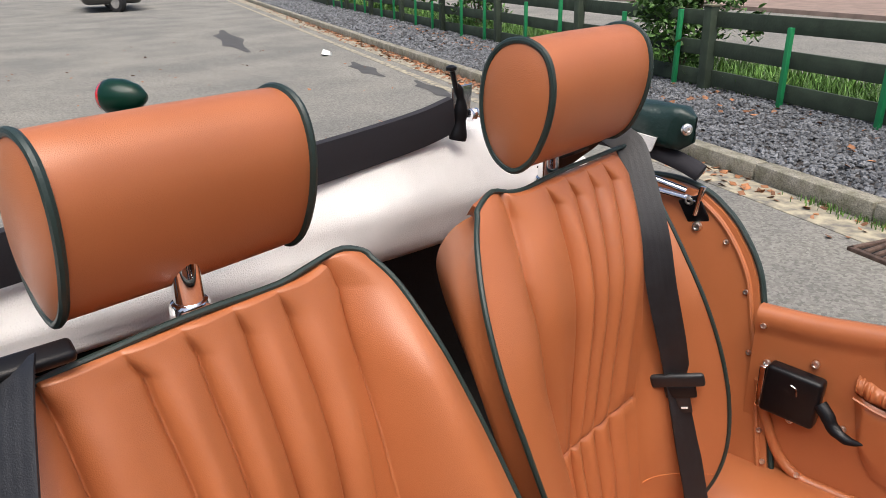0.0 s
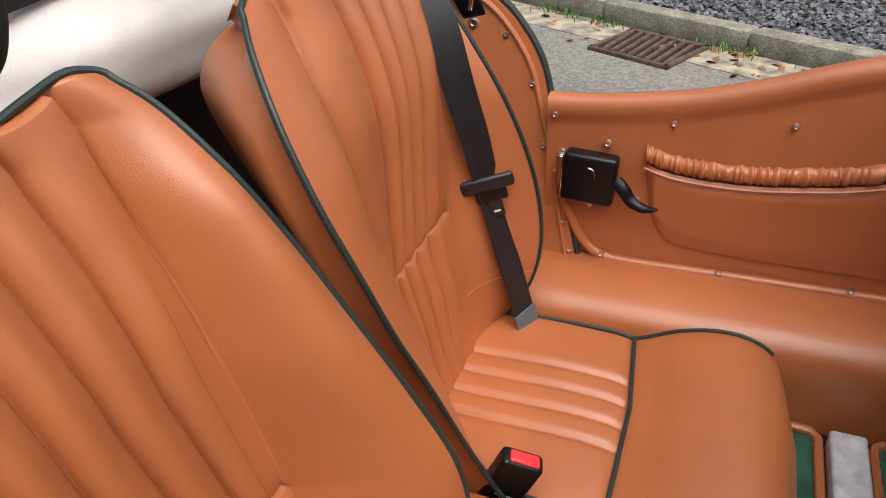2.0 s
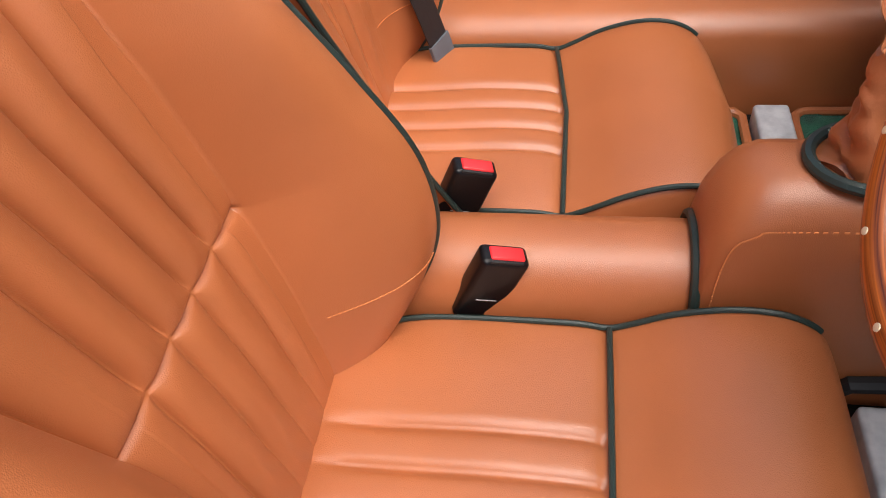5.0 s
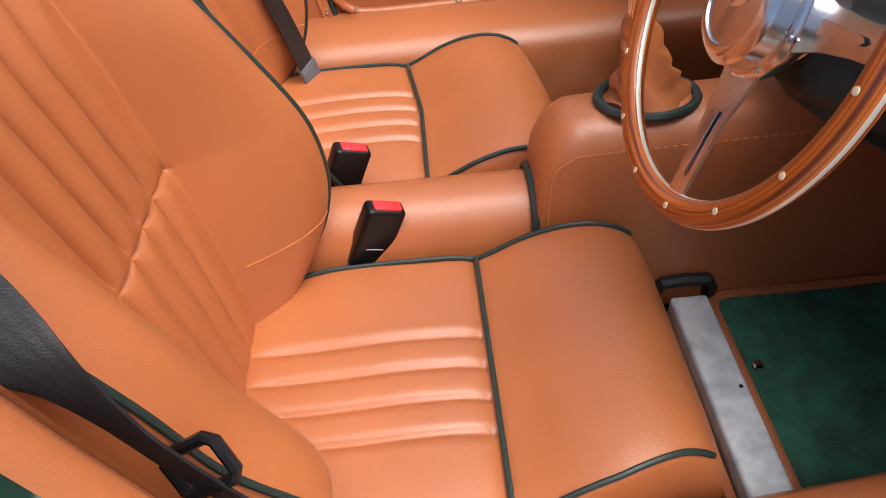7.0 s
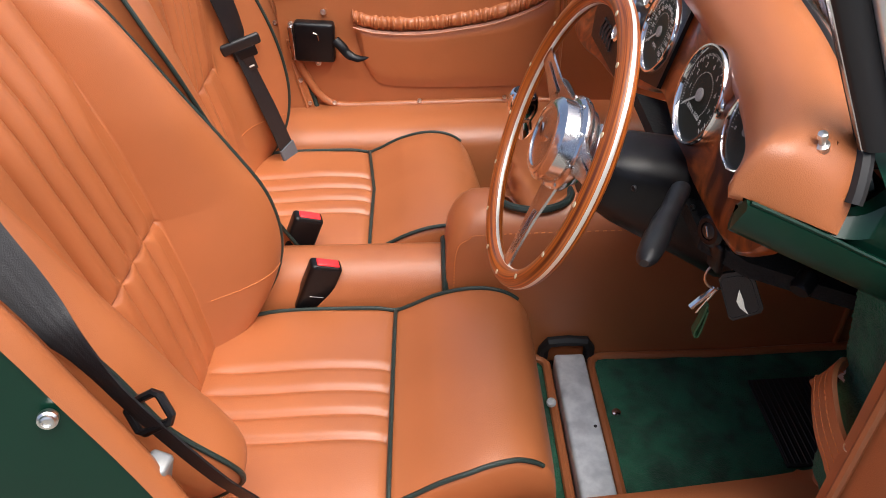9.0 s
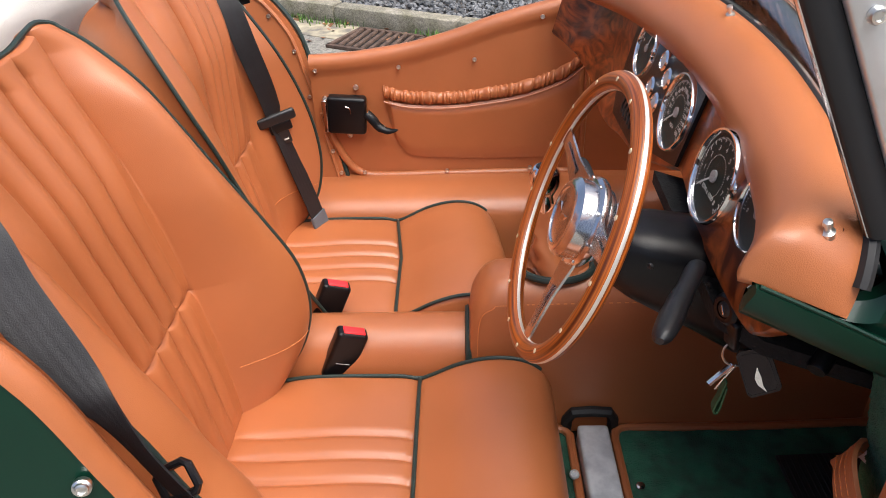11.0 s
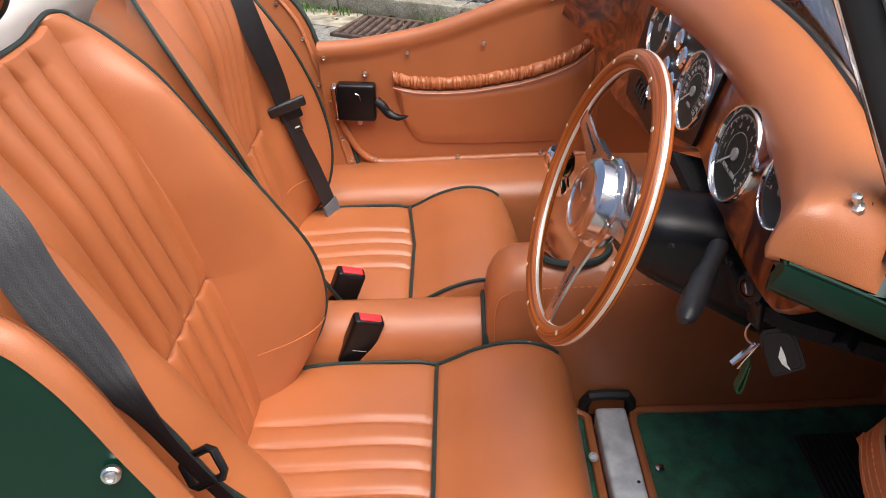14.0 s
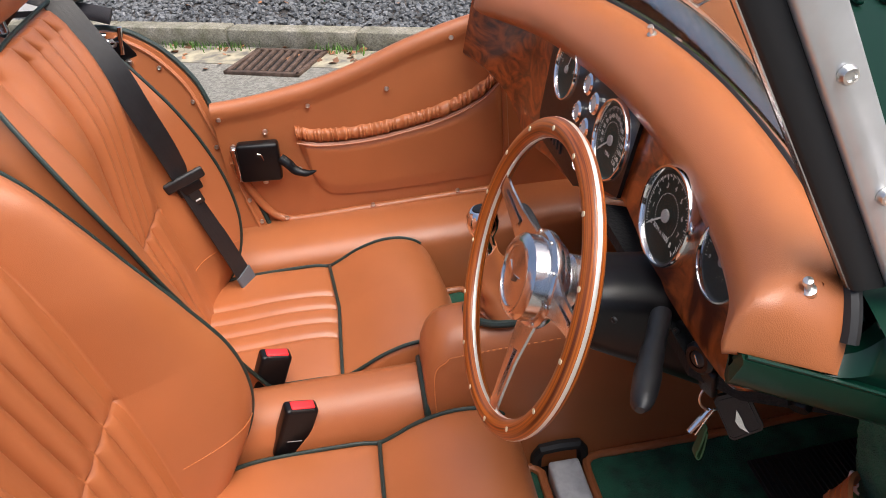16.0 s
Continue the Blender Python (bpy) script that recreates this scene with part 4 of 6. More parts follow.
for ang in (-68, 16, 165):
    a = radians(ang)
    e, t = V((math.cos(a), math.sin(a), 0)), V((-math.sin(a), math.cos(a), 0))
    bm = bmesh.new()
    outl = [(0.035, 0.030, -0.022), (0.060, 0.024, -0.018), (0.10, 0.016, -0.010), (0.14, 0.0125, -0.004), (0.168, 0.012, 0.0)]
    rows = []
    for rr, hw2, zz in outl:
        rows.append([WM @ (e * rr + t * q * hw2 + V((0, 0, zz + h))) for q, h in ((-1, -0.0018), (-1, 0.0018), (-0.35, 0.0022), (0.35, 0.0022), (1, 0.0018), (1, -0.0018))])
    skin(bm, rows, close_u=True, cap=True)
    sp = part("spoke", bm, ALLOY, wh, "polished alloy spoke")
    b = slab([WM @ (e * rr + t * w + V((0, 0, lerp(-0.011, -0.0015, (rr - 0.085) / 0.06) + 0.0024))) for rr, w in ((0.088, -0.006), (0.145, -0.003), (0.15, 0), (0.145, 0.003), (0.088, 0.006))], 0.0006, WN)
    part("spoke_slot", b, ALLOY, sp, "raised rib along the spoke")
part("hub_boss", turned([(0.030, -0.075), (0.036, -0.07), (0.036, -0.055), (0.03, -0.05), (0.032, -0.045), (0.048, -0.04), (0.050, -0.034), (0.050, -0.030), (0.058, -0.028), (0.060, -0.024), (0.060, -0.018), (0.056, -0.014), (0.052, -0.013), (0.052, 0.004), (0.046, 0.010), (0.040, 0.012), (0.037, 0.012), (0.036, 0.010), (0.001, 0.013)], WM, 56), ALLOY, wh, "polished alloy hub", 30)
b = bmesh.new()
for q in (-1, 1):
    slab([WM @ V((q * x, y, 0.0115)) for x, y in ((0.002, 0.004), (0.020, 0.009), (0.016, 0.001), (0.002, -0.006))], 0.0012, WN, bm=b)
part("hub_badge", b, CHROME, wh, "winged badge")
for i in range(9):
    a = 2 * math.pi * i / 9
    part("hub_bolt", turned([(0.0032, 0), (0.0032, 0.002), (0.001, 0.0025)], WM @ Matrix.Translation((0.056 * math.cos(a), 0.056 * math.sin(a), -0.015)), 10), ALLOY, wh)

# ---- footwells ----
part("chassis", rbox((3.3, 0.9, 0.10), 0.02, pose(-0.1, 0.645, 0.25)), VOID, body, "dark chassis")
for x, y in ((1.15, -0.03), (1.15, 1.32), (-1.25, -0.03), (-1.25, 1.32)):
    w = thing("wheel", (x, y, 0.0), under=car)
    part("tyre", turned([(0.20, -0.085), (0.29, -0.09), (0.318, -0.06), (0.32, 0), (0.318, 0.06), (0.29, 0.09), (0.20, 0.085)], pose(x, y, 0.32, 90), 40), RUBBER, w)
    part("rim", turned([(0.20, -0.08), (0.19, -0.03), (0.05, -0.02), (0.05, 0.02), (0.19, 0.03), (0.20, 0.08)], pose(x, y, 0.32, 90), 40), ALLOY, w)


def pile(bm, x0, x1, y0, y1, zf, step=0.006):
    """A carpet's uneven surface."""
    nx, ny = int((x1 - x0) / step), int((y1 - y0) / step)
    skin(bm, [[V((lerp(x0, x1, i / nx), lerp(y0, y1, j / ny), zf(lerp(x0, x1, i / nx), lerp(y0, y1, j / ny)) + 0.003 * noise.noise(V((i * 0.9, j * 0.9, 0))) + 0.004 * noise.noise(V((i * 0.12, j * 0.12, 3))))) for j in range(ny + 1)] for i in range(nx + 1)])


for y0, y1, x0, name in ((0.17, 0.584, 0.310, "driver"), (0.735, 1.155, 0.27, "passenger")):
    m = thing("carpet", (0.5, (y0 + y1) / 2, 0.335), "deep green wool carpet mat bound in tan leather", "carpet mat", "carpet mats")
    bm = bmesh.new()
    pile(bm, x0 + 0.004, 0.84, y0, y1 - 0.002, lambda x, y: 0.350 + 0.05 * max(0, x - 0.6))
    part("carpet_surface", bm, CARPET, m, angle=180)
    part("binding", tube([V((x0, y0, 0.352)), V((x0, y1 - 0.03, 0.352)), V((x0 + 0.004, y1 - 0.012, 0.352)), V((x0 + 0.014, y1 - 0.003, 0.352)), V((x0 + 0.03, y1, 0.352)), V((0.5, y1, 0.352)), V((0.60, y1, 0.353)), V((0.84, y1, 0.365))], 0.0085, 8), TAN, m, "tan leather binding")
    if y0 < 0.5:
        part("heel_mat", rbox((0.26, 0.19, 0.006), 0.002, pose(0.725, 0.415, 0.361, 0, -3, 0)), RUBBER, m, "black ribbed heel mat")
        b = bmesh.new()
        for i in range(26):
            rbox((0.004, 0.185, 0.003), 0.001, pose(0.60 + i * 0.0098, 0.415, 0.3655 + (i * 0.0098 - 0.125) * 0.052), 1, bm=b)
        part("rib", b, RUBBER, m, kind="stuff")
    part("stud", turned([(0.009, 0), (0.008, 0.003), (0.003, 0.0045), (0.001, 0.0045)], pose(x0 + 0.026, y0 + 0.275, 0.352), 16), ALLOY, m)
    bm = bmesh.new()
    pile(bm, 0.0, x0 - 0.09, y0, y1 - 0.01, lambda x, y: 0.348)
    t = thing("carpet", (0.1, (y0 + y1) / 2, 0.335), "deep green wool carpet strip under the seat front", "carpet mat", "carpet mats")
    part("carpet_surface", bm, CARPET, t, angle=180)
    part("binding", tube([V((x0 - 0.084, y0, 0.353)), V((x0 - 0.084, y1 - 0.09, 0.353)), V((x0 - 0.084, y1 - 0.02, 0.353)), V((x0 - 0.096, y1 - 0.004, 0.353)), V((x0 - 0.12, y1 - 0.002, 0.353)), V((x0 - 0.2, y1 - 0.002, 0.353))], 0.0085, 8), TAN, t, "tan leather binding")
    # galvanised cross rail
    rx = x0 - 0.044
    bm = rbox((0.058, y1 - y0 - 0.02, 0.055), 0.007, pose(rx, (y0 + y1) / 2 - 0.012, 0.359))
    rl = part("cross_rail", bm, GALV, body, "weathered galvanised steel cross rail")
    # black disc laid on the rail for the dark inside of a hole
    part("rail_hole_disc", turned([(0.0032, 0), (0.0032, 0.0004), (0.001, 0.0004)], pose(rx + 0.018, y0 + 0.22, 0.3866), 12), RUBBER, body)
    if y0 < 0.5:
        part("rail_grommet", tube([V((rx - 0.045, y1 + 0.004, 0.34)), V((rx - 0.044, y1 + 0.002, 0.375)), V((rx - 0.034, y1, 0.394)), V((rx, y1, 0.397)), V((rx + 0.034, y1, 0.394)), V((rx + 0.044, y1 + 0.002, 0.375)), V((rx + 0.045, y1 + 0.004, 0.34))], 0.011, 8), RUBBER, body, "black rubber grommet")
        screw("rail_bolt", (rx - 0.047, 0.455, 0.372), (-0.3, -0.2, 1), 0.009, body, GALV)

rows = []
for z in np.linspace(0.34, 0.93, 90):
    x0 = float(np.interp(z, (0.34, 0.55, 0.60, 0.79, 0.87, 0.93), (0.53, 0.53, 0.488, 0.468, 0.450, 0.440)))
    plan = [(0.95, 0.165), (0.80, 0.165), (0.65, 0.165), (x0 + 0.06, 0.165), (x0 + 0.025, 0.164), (x0 + 0.008, 0.158), (x0, 0.142), (x0, 0.10), (x0 + 0.006, 0.055)]
    rows.append([V((p.x + 0.004 * noise.noise(V((i * 0.9, z * 160, 0))), p.y + 0.004 * noise.noise(V((i * 0.9, z * 160, 7))), z)) for i, p in enumerate(spline([(x, y, 0) for x, y in plan], 70))])
bm = bmesh.new()
skin(bm, rows)
part("kick_panel", bm, CARPET, body, "green carpeted kick panel", 180)
part("sill_end", tube(spline([V((0.53, 0.212, 0.49)), V((0.535, 0.17, 0.525)), V((0.55, 0.10, 0.538)), V((0.56, 0.0, 0.53))], 12), 0.010, 8), TAN, body)
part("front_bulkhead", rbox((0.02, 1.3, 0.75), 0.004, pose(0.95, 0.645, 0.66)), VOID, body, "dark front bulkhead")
part("console_seam", tube([V((0.79, 0.589, 0.36)), V((0.785, 0.589, 0.50)), V((0.77, 0.589, 0.66))], 0.005, 6), TAN, body)
part("sill_strip", tube([V((-0.2, -0.045, 0.515)), V((0.2, -0.045, 0.517)), V((0.53, -0.04, 0.52))], 0.016, 10), TAN, body, "tan leather roll on the sill")

# gear lever
gl = thing("gear_lever", (0.185, 0.658, 0.68), "gear lever with leather gaiter and chrome ball knob", under=car)
part("gaiter_ring", tube([V((0.19 + 0.066 * math.cos(a), 0.658 + 0.050 * math.sin(a), 0.687)) for a in [2 * math.pi * i / 40 for i in range(40)]], 0.0068, 8, closed=True), PIPE, gl, "dark green welted ring")
rows = []
for i in range(21):
    k = i / 20
    c = V((lerp(0.19, 0.166, k), 0.658, 0.684 + 0.125 * k))
    rr = lerp(0.060, 0.017, k ** 0.55)
    rows.append([c + V((rr * math.cos(a) * (1 + 0.16 * math.sin(3 * a + 5 * k) + 0.10 * math.sin(9 * k * 3 + a)), rr * 0.78 * math.sin(a) * (1 + 0.14 * math.sin(3 * a + 5 * k)), 0.006 * math.sin(4 * a + 11 * k))) for a in [2 * math.pi * j / 32 for j in range(32)]])
bm = bmesh.new()
skin(bm, rows, close_u=True, cap=True)
part("gaiter", bm, TAN, gl, "creased tan leather gaiter", 70)
part("knob", turned([(0.013, 0), (0.015, 0.012), (0.014, 0.030), (0.018, 0.036), (0.024, 0.048), (0.026, 0.060), (0.024, 0.072), (0.017, 0.082), (0.015, 0.083), (0.001, 0.083)], pose(0.166, 0.658, 0.80, 0, -4, 0), 28), CHROME, gl, "chrome ball knob")
part("knob_cap", turned([(0.0135, 0), (0.012, 0.002), (0.001, 0.0025)], pose(0.160, 0.658, 0.8825, 0, -4, 0), 20), PLASTIC, gl, "dark knob emblem")

# ---- buckles and belts ----
def buckle(a, b, label):
    a, b = V(a), V(b)
    w = V((0.8, 0.25, -0.35)).normalized()
    axis = V((-0.20, 0.04, -0.98))
    axis = (axis - w * axis.dot(w)).normalized()
    nrm = axis.cross(w).normalized()
    c = (a + b) / 2 + axis * 0.048
    m = Matrix.LocRotScale(c, Matrix((w, nrm, axis)).transposed().to_quaternion(), None)
    root = thing("buckle", tuple(c + axis * 0.04), label, under=car)
    part("housing", rbox((0.058, 0.030, 0.112), 0.007, m @ pose(0, 0, 0.005), 4), PLASTIC, root, "black plastic buckle housing")
    part("release_button", rbox((0.042, 0.019, 0.012), 0.003, m @ pose(0.002, 0, -0.0475)), RED, root, "red release button")
    part("slot", rbox((0.040, 0.004, 0.004), 0.001, m @ pose(0.0, 0.0115 if nrm.y < 0 else -0.0115, -0.0495)), RUBBER, root)
    part("moulded_line", rbox((0.026, 0.0008, 0.0015), 0.0003, m @ pose(0, 0.0151 if nrm.y < 0 else -0.0151, 0.02)), GREYHUB, root)
    part("stalk", rbox((0.022, 0.012, 0.09), 0.004, m @ pose(0, 0, 0.08)), PLASTIC, root)


buckle((-0.243, 0.745, 0.598), (-0.203, 0.747, 0.573), "black belt buckle with red button")
buckle((-0.196, 0.604, 0.597), (-0.155, 0.612, 0.562), "black belt buckle with red button")

pb = thing("seat_belt", (-0.32, 1.14, 0.45), "black webbing lap and shoulder belt", under=car)
pth = [(-0.66, 1.10, 1.10), (-0.60, 1.10, 1.150), (-0.56, 1.10, 1.178), (-0.512, 1.108, 1.170), (-0.478, 1.092, 1.122), (-0.436, 1.072, 1.040), (-0.414, 1.070, 0.955), (-0.396, 1.084, 0.865), (-0.388, 1.106, 0.785), (-0.364, 1.108, 0.68), (-0.338, 1.112, 0.575), (-0.318, 1.112, 0.49), (-0.310, 1.112, 0.455)]
pts = spline([V(p) for p in pth], 66)
sides = [V((0.78, 0.60, 0.15)).lerp(V((0.42, 0.9, 0.05)), ease(0.45, 0.75, i / 66)) for i in range(len(pts))]
part("webbing", webbing(pts, sides, 0.0235, 0.0022), BELT, pb)
t = V((-0.388, 1.105, 0.788))
tm = Matrix.LocRotScale(t, Matrix(((0.90, 0.36, 0.22), (-0.40, 0.90, 0.15), (-0.15, -0.22, 0.96))).transposed().to_quaternion(), None)
part("tongue", rbox((0.088, 0.012, 0.026), 0.006, tm @ pose(0, -0.010, 0)), GREYPLASTIC, pb, "grey-black moulded belt tongue")
part("tongue_end", rbox((0.052, 0.008, 0.026), 0.004, tm @ pose(0.002, -0.012, -0.022)), PLASTIC, pb)
part("tongue_blade", rbox((0.024, 0.0025, 0.040), 0.001, tm @ pose(0.004, -0.014, -0.046)), GREYPLASTIC, pb)
part("blade_slot", rbox((0.011, 0.001, 0.004), 0.0002, tm @ pose(0.004, -0.0158, -0.055)), WHITE, pb)
part("belt_label", ribbon([V((-0.326, 1.112, 0.530)), V((-0.311, 1.112, 0.462))], V((0.42, 0.9, 0.05)), 0.026, 0.006), material("grey_belt_label", (0.13, 0.145, 0.17), 0.6, var=0.2), pb, "grey sewn belt label")

db = thing("seat_belt", (-0.2, 0.115, 0.55), "black webbing belt through a plastic guide", under=car)
pth = [(-0.62, 0.20, 1.10), (-0.56, 0.195, 1.155), (-0.515, 0.188, 1.176), (-0.470, 0.168, 1.150), (-0.416, 0.14, 1.09), (-0.390, 0.12, 1.035), (-0.345, 0.095, 0.955), (-0.320, 0.086, 0.915), (-0.293, 0.082, 0.85), (-0.262, 0.082, 0.78), (-0.228, 0.090, 0.695), (-0.205, 0.105, 0.63), (-0.195, 0.115, 0.57)]
pts = spline([V(p) for p in pth], 66)
part("webbing", webbing(pts, [V((0.68, 0.58, 0.24)).lerp(V((0.80, -0.30, 0.45)), ease(0.50, 0.66, i / 66)) for i in range(len(pts))], [0.0245 * (1 - 0.42 * ease(0.46, 0.60, i / 66)) for i in range(len(pts))], 0.0022), BELT, db)
gc = V((-0.277, 0.090, 0.813))
gm = Matrix.LocRotScale(gc, Matrix(((0.84, -0.05, 0.54), (0.30, 0.87, -0.38), (-0.45, 0.48, 0.75))).transposed().to_quaternion(), None)
b = tube([gm @ V((x, 0, z)) for x, z in ((-0.024, -0.012), (-0.024, 0.012), (-0.018, 0.017), (0.018, 0.017), (0.024, 0.012), (0.024, -0.012), (0.018, -0.017), (-0.018, -0.017))], 0.0048, 8, closed=True)
part("belt_guide", b, PLASTIC, db, "black plastic belt guide")
part("shoulder_guide", rbox((0.022, 0.085, 0.012), 0.005, pose(-0.512, 0.195, 1.178, 0, 20, -8)), PLASTIC, db, "black leather belt keeper")
part("belt_anchor", rbox((0.02, 0.012, 0.03), 0.003, pose(-0.19, 0.112, 0.555)), CHROME, db)
part("belt_keeper", rbox((0.03, 0.055, 0.014), 0.005, pose(-0.60, 1.09, 1.148, 0, -25, 0)), BELT, pb)

# ---- keys ----
kb = thing("key_bunch", (0.356, 0.268, 0.872), "car keys on a ring with a black leather fob", "keys")
part("ignition_key", rbox((0.010, 0.022, 0.052), 0.004, pose(0.334, 0.240, 0.880, 10, -18, 20)), PLASTIC, kb, "black key head")
part("ring", tube([V((0.352 + 0.018 * math.cos(a), 0.252 + 0.004 * math.sin(a), 0.838 + 0.017 * math.sin(a))) for a in [2 * math.pi * i / 32 for i in range(32)]], 0.0014, 6, closed=True), NICKEL, kb)
fob_at, fob_n = V((0.366, 0.232, 0.815)), V((-0.350, -0.929, 0.120))
fob_u, fob_v = V((0.936, -0.352, 0.000)), V((0.042, 0.112, 0.993))
on_fob = lambda x, y, d=0.0: fob_at + fob_u * x + fob_v * y + fob_n * d
FOB = [(-0.0225, 0.0273), (-0.0192, 0.0353), (-0.0046, 0.0423), (0.0073, 0.0438), (0.015, 0.0371), (0.0335, 0.0003), (0.0327, -0.0065), (0.0055, -0.0254), (-0.0002, -0.0228)]
FOBMAT = material("black_leather", (0.02, 0.018, 0.018), 0.5, bump=0.0006, bscale=500)
part("leather_fob", slab([on_fob(x, y, -0.003) for x, y in FOB], 0.005, fob_n), FOBMAT, kb, "black leather key fob")
part("fob_stitching", tube([on_fob(x * 0.86, y * 0.86, 0.0022) for x, y in FOB], 0.0005, 5, closed=True), GREYPLASTIC, kb)
part("fob_badge", slab([on_fob(x, y, 0.0018) for x, y in [(0.0022, 0.0202), (0.0095, 0.0075), (0.0139, -0.0036), (0.0202, -0.0118), (0.0086, -0.0051), (0.0029, 0.0032)]], 0.0014, fob_n), CHROME, kb, "winged metal badge")
b = tube([V((0.348, 0.250, 0.822)), V((0.322, 0.243, 0.797))], 0.0036, 8)
part("key", b, CHROME, kb, "round steel key")
part("key", rbox((0.004, 0.002, 0.045), 0.001, pose(0.343, 0.248, 0.803, 0, 25, 0)), CHROME, kb)
part("key", tube([V((0.36, 0.247, 0.832)), V((0.392, 0.243, 0.824))], 0.0028, 8), CHROME, kb)
part("green_tag", ribbon(spline([V((0.343, 0.247, 0.80)), V((0.339, 0.246, 0.775)), V((0.335, 0.246, 0.755)), V((0.339, 0.246, 0.748)), V((0.343, 0.247, 0.758)), V((0.345, 0.247, 0.79))], 18), V((0.1, 1, 0)), 0.006, 0.0022), material("green_strap", (0.03, 0.09, 0.035), 0.7), kb, "green webbing tag")

# ---- scuttle, bonnet, screen ----
lo = [(0.277, 0.116, 1.010), (0.330, 0.108, 0.986), (0.416, 0.097, 0.946), (0.50, 0.080, 0.908), (0.60, 0.058, 0.868), (0.95, 0.0, 0.80)]
hi = [(0.284, 0.113, 1.040), (0.357, 0.103, 1.008), (0.410, 0.096, 0.983), (0.50, 0.080, 0.945), (0.60, 0.060, 0.905), (0.95, 0.0, 0.84)]
top = [(0.330, 0.170, 1.020), (0.385, 0.130, 1.020), (0.430, 0.125, 1.060), (0.50, 0.115, 1.073), (0.60, 0.115, 1.072), (0.95, 0.15, 1.03)]
rows = []
for i in range(41):
    a, c, e = (V(curve_at(w, i / 40)) for w in (lo, hi, top))
    m = c.lerp(e, 0.4) + V((0, -0.012, -0.004))
    rows.append([a + V((0.012, 0.024, 0.010)), a + V((0.004, 0.012, -0.003)), a + V((0, 0.002, -0.002)), a + V((0, -0.003, 0.004)), a.lerp(c, 0.5) + V((0, -0.004, 0)), c + V((0, -0.004, -0.005)), c + V((0, -0.0035, 0.0005)), c + V((0, 0.0, 0.0025)), c + V((0.002, 0.008, 0.002)), m, c.lerp(e, 0.75) + V((0, -0.01, 0.006)), e])
rows.insert(0, [rows[0][5].lerp(p, 0.25) + V((-0.003, 0.010, -0.004)) for p in rows[0]])
bm = bmesh.new()
skin(bm, rows)
part("scuttle_bead", tube([V(curve_at(hi, k)) + V((0.001, -0.002, 0.003)) for k in np.linspace(0.005, 0.99, 60)], 0.0022, 6), PAINT, body)
part("scuttle", bm, PAINT, body, "dark green painted scuttle side", 50)
rows = []
for i in range(30):
    k = i / 29
    x = lerp(0.44, 1.9, k)
    rows.append([V((x - 0.05 * abs(u) ** 2 * (1 - k), 0.655 + u * lerp(0.57, 0.42, k), lerp(1.095, 0.98, k) - 0.04 * abs(u) ** 3 - 0.5 * k * max(0, abs(u) - 0.85))) for u in np.linspace(-1, 1, 31)])
bm = bmesh.new()
skin(bm, rows)
part("bonnet", bm, BONNET, body, "dark green bonnet", 50)
b = bmesh.new()
for s in (-1, 1):
    for i in range(14):
        rbox((0.09, 0.012, 0.010), 0.004, pose(0.75 + i * 0.05, 0.655 + s * 0.20, 1.075 - i * 0.0042, 0, 5, 70 * s), 2, bm=b)
part("bonnet_louvre", b, PAINT, body, kind="stuff")

ws = thing("windscreen", (0.42, 0.655, 1.12), "flat windscreen in a bright frame with black seal", under=car)
rake = V((-0.53, 0, 1.0))
base = [V(curve_at(OUT, k)) + V((0.012, 0, 0.012)) for k in np.linspace(0.155, 0.845, 41)]
hgt = lambda p: 1.50 - p.z
bm = bmesh.new()
skin(bm, [[p + rake * (hgt(p) * t) for t in (0, 0.25, 0.5, 0.75, 1.0)] for p in base])
g = part("pane", bm, GLASS, ws, "clear windscreen glass", 60)
g.visible_shadow = False
sol = g.modifiers.new("thick", "SOLIDIFY")
sol.thickness = 0.004
part("base_strip", tube([p + V((-0.003, 0, -0.004)) for p in base], 0.0055, 8), CHROME, ws, "chrome strip along the glass")
part("base_seal", tube([V(curve_at(OUT, k)) + V((0.006, -0.002, 0.002)) for k in np.linspace(0.06, 0.94, 51)], 0.008, 8), RUBBER, ws, "black rubber seal")
part("top_rail", tube([p + rake * hgt(p) for p in base], 0.012, 8), ALLOY, ws)
for q, p0 in ((1, base[0]), (-1, base[-1])):
    for off, wdt, dpt, mat, nm, lb in (((0.004, -0.004 * q, -0.01), 0.030, 0.022, RUBBER, "pillar_seal", "black rubber pillar seal"), ((0.036, -0.012 * q, -0.01), 0.036, 0.020, material("satin_alloy", (0.78, 0.79, 0.80), 0.35, 0.7, var=0.1, scale=25), "pillar", "bright alloy pillar")):
        a = p0 + V(off) + rake * 0.004
        c = p0 + V(off) + rake * hgt(p0)
        bm = bmesh.new()
        rows = []
        for p in (a, c):
            rows.append([p + V((wdt / 2 * x, dpt / 2 * y, 0)) for x, y in ((-1, -0.7), (-0.8, -1), (0.8, -1), (1, -0.7), (1, 0.7), (0.8, 1), (-0.8, 1), (-1, 0.7))])
        skin(bm, rows, close_u=True, cap=True)
        part(nm, bm, mat, ws, lb, 60)
        if nm == "pillar":
            for z in (0.1, 0.2, 0.3):
                screw("screw", p0 + V(off) + rake * z + V((0.0, -0.0105 * q, 0)), (0.0, -1 * q, 0.0), 0.007, ws)
    part("pillar_edge", tube([p0 + V((-0.014, -0.006 * q, 0)) - rake * 0.05, p0 + V((-0.014, -0.006 * q, 0)) + rake * hgt(p0)], 0.004, 6), ALLOY, ws)

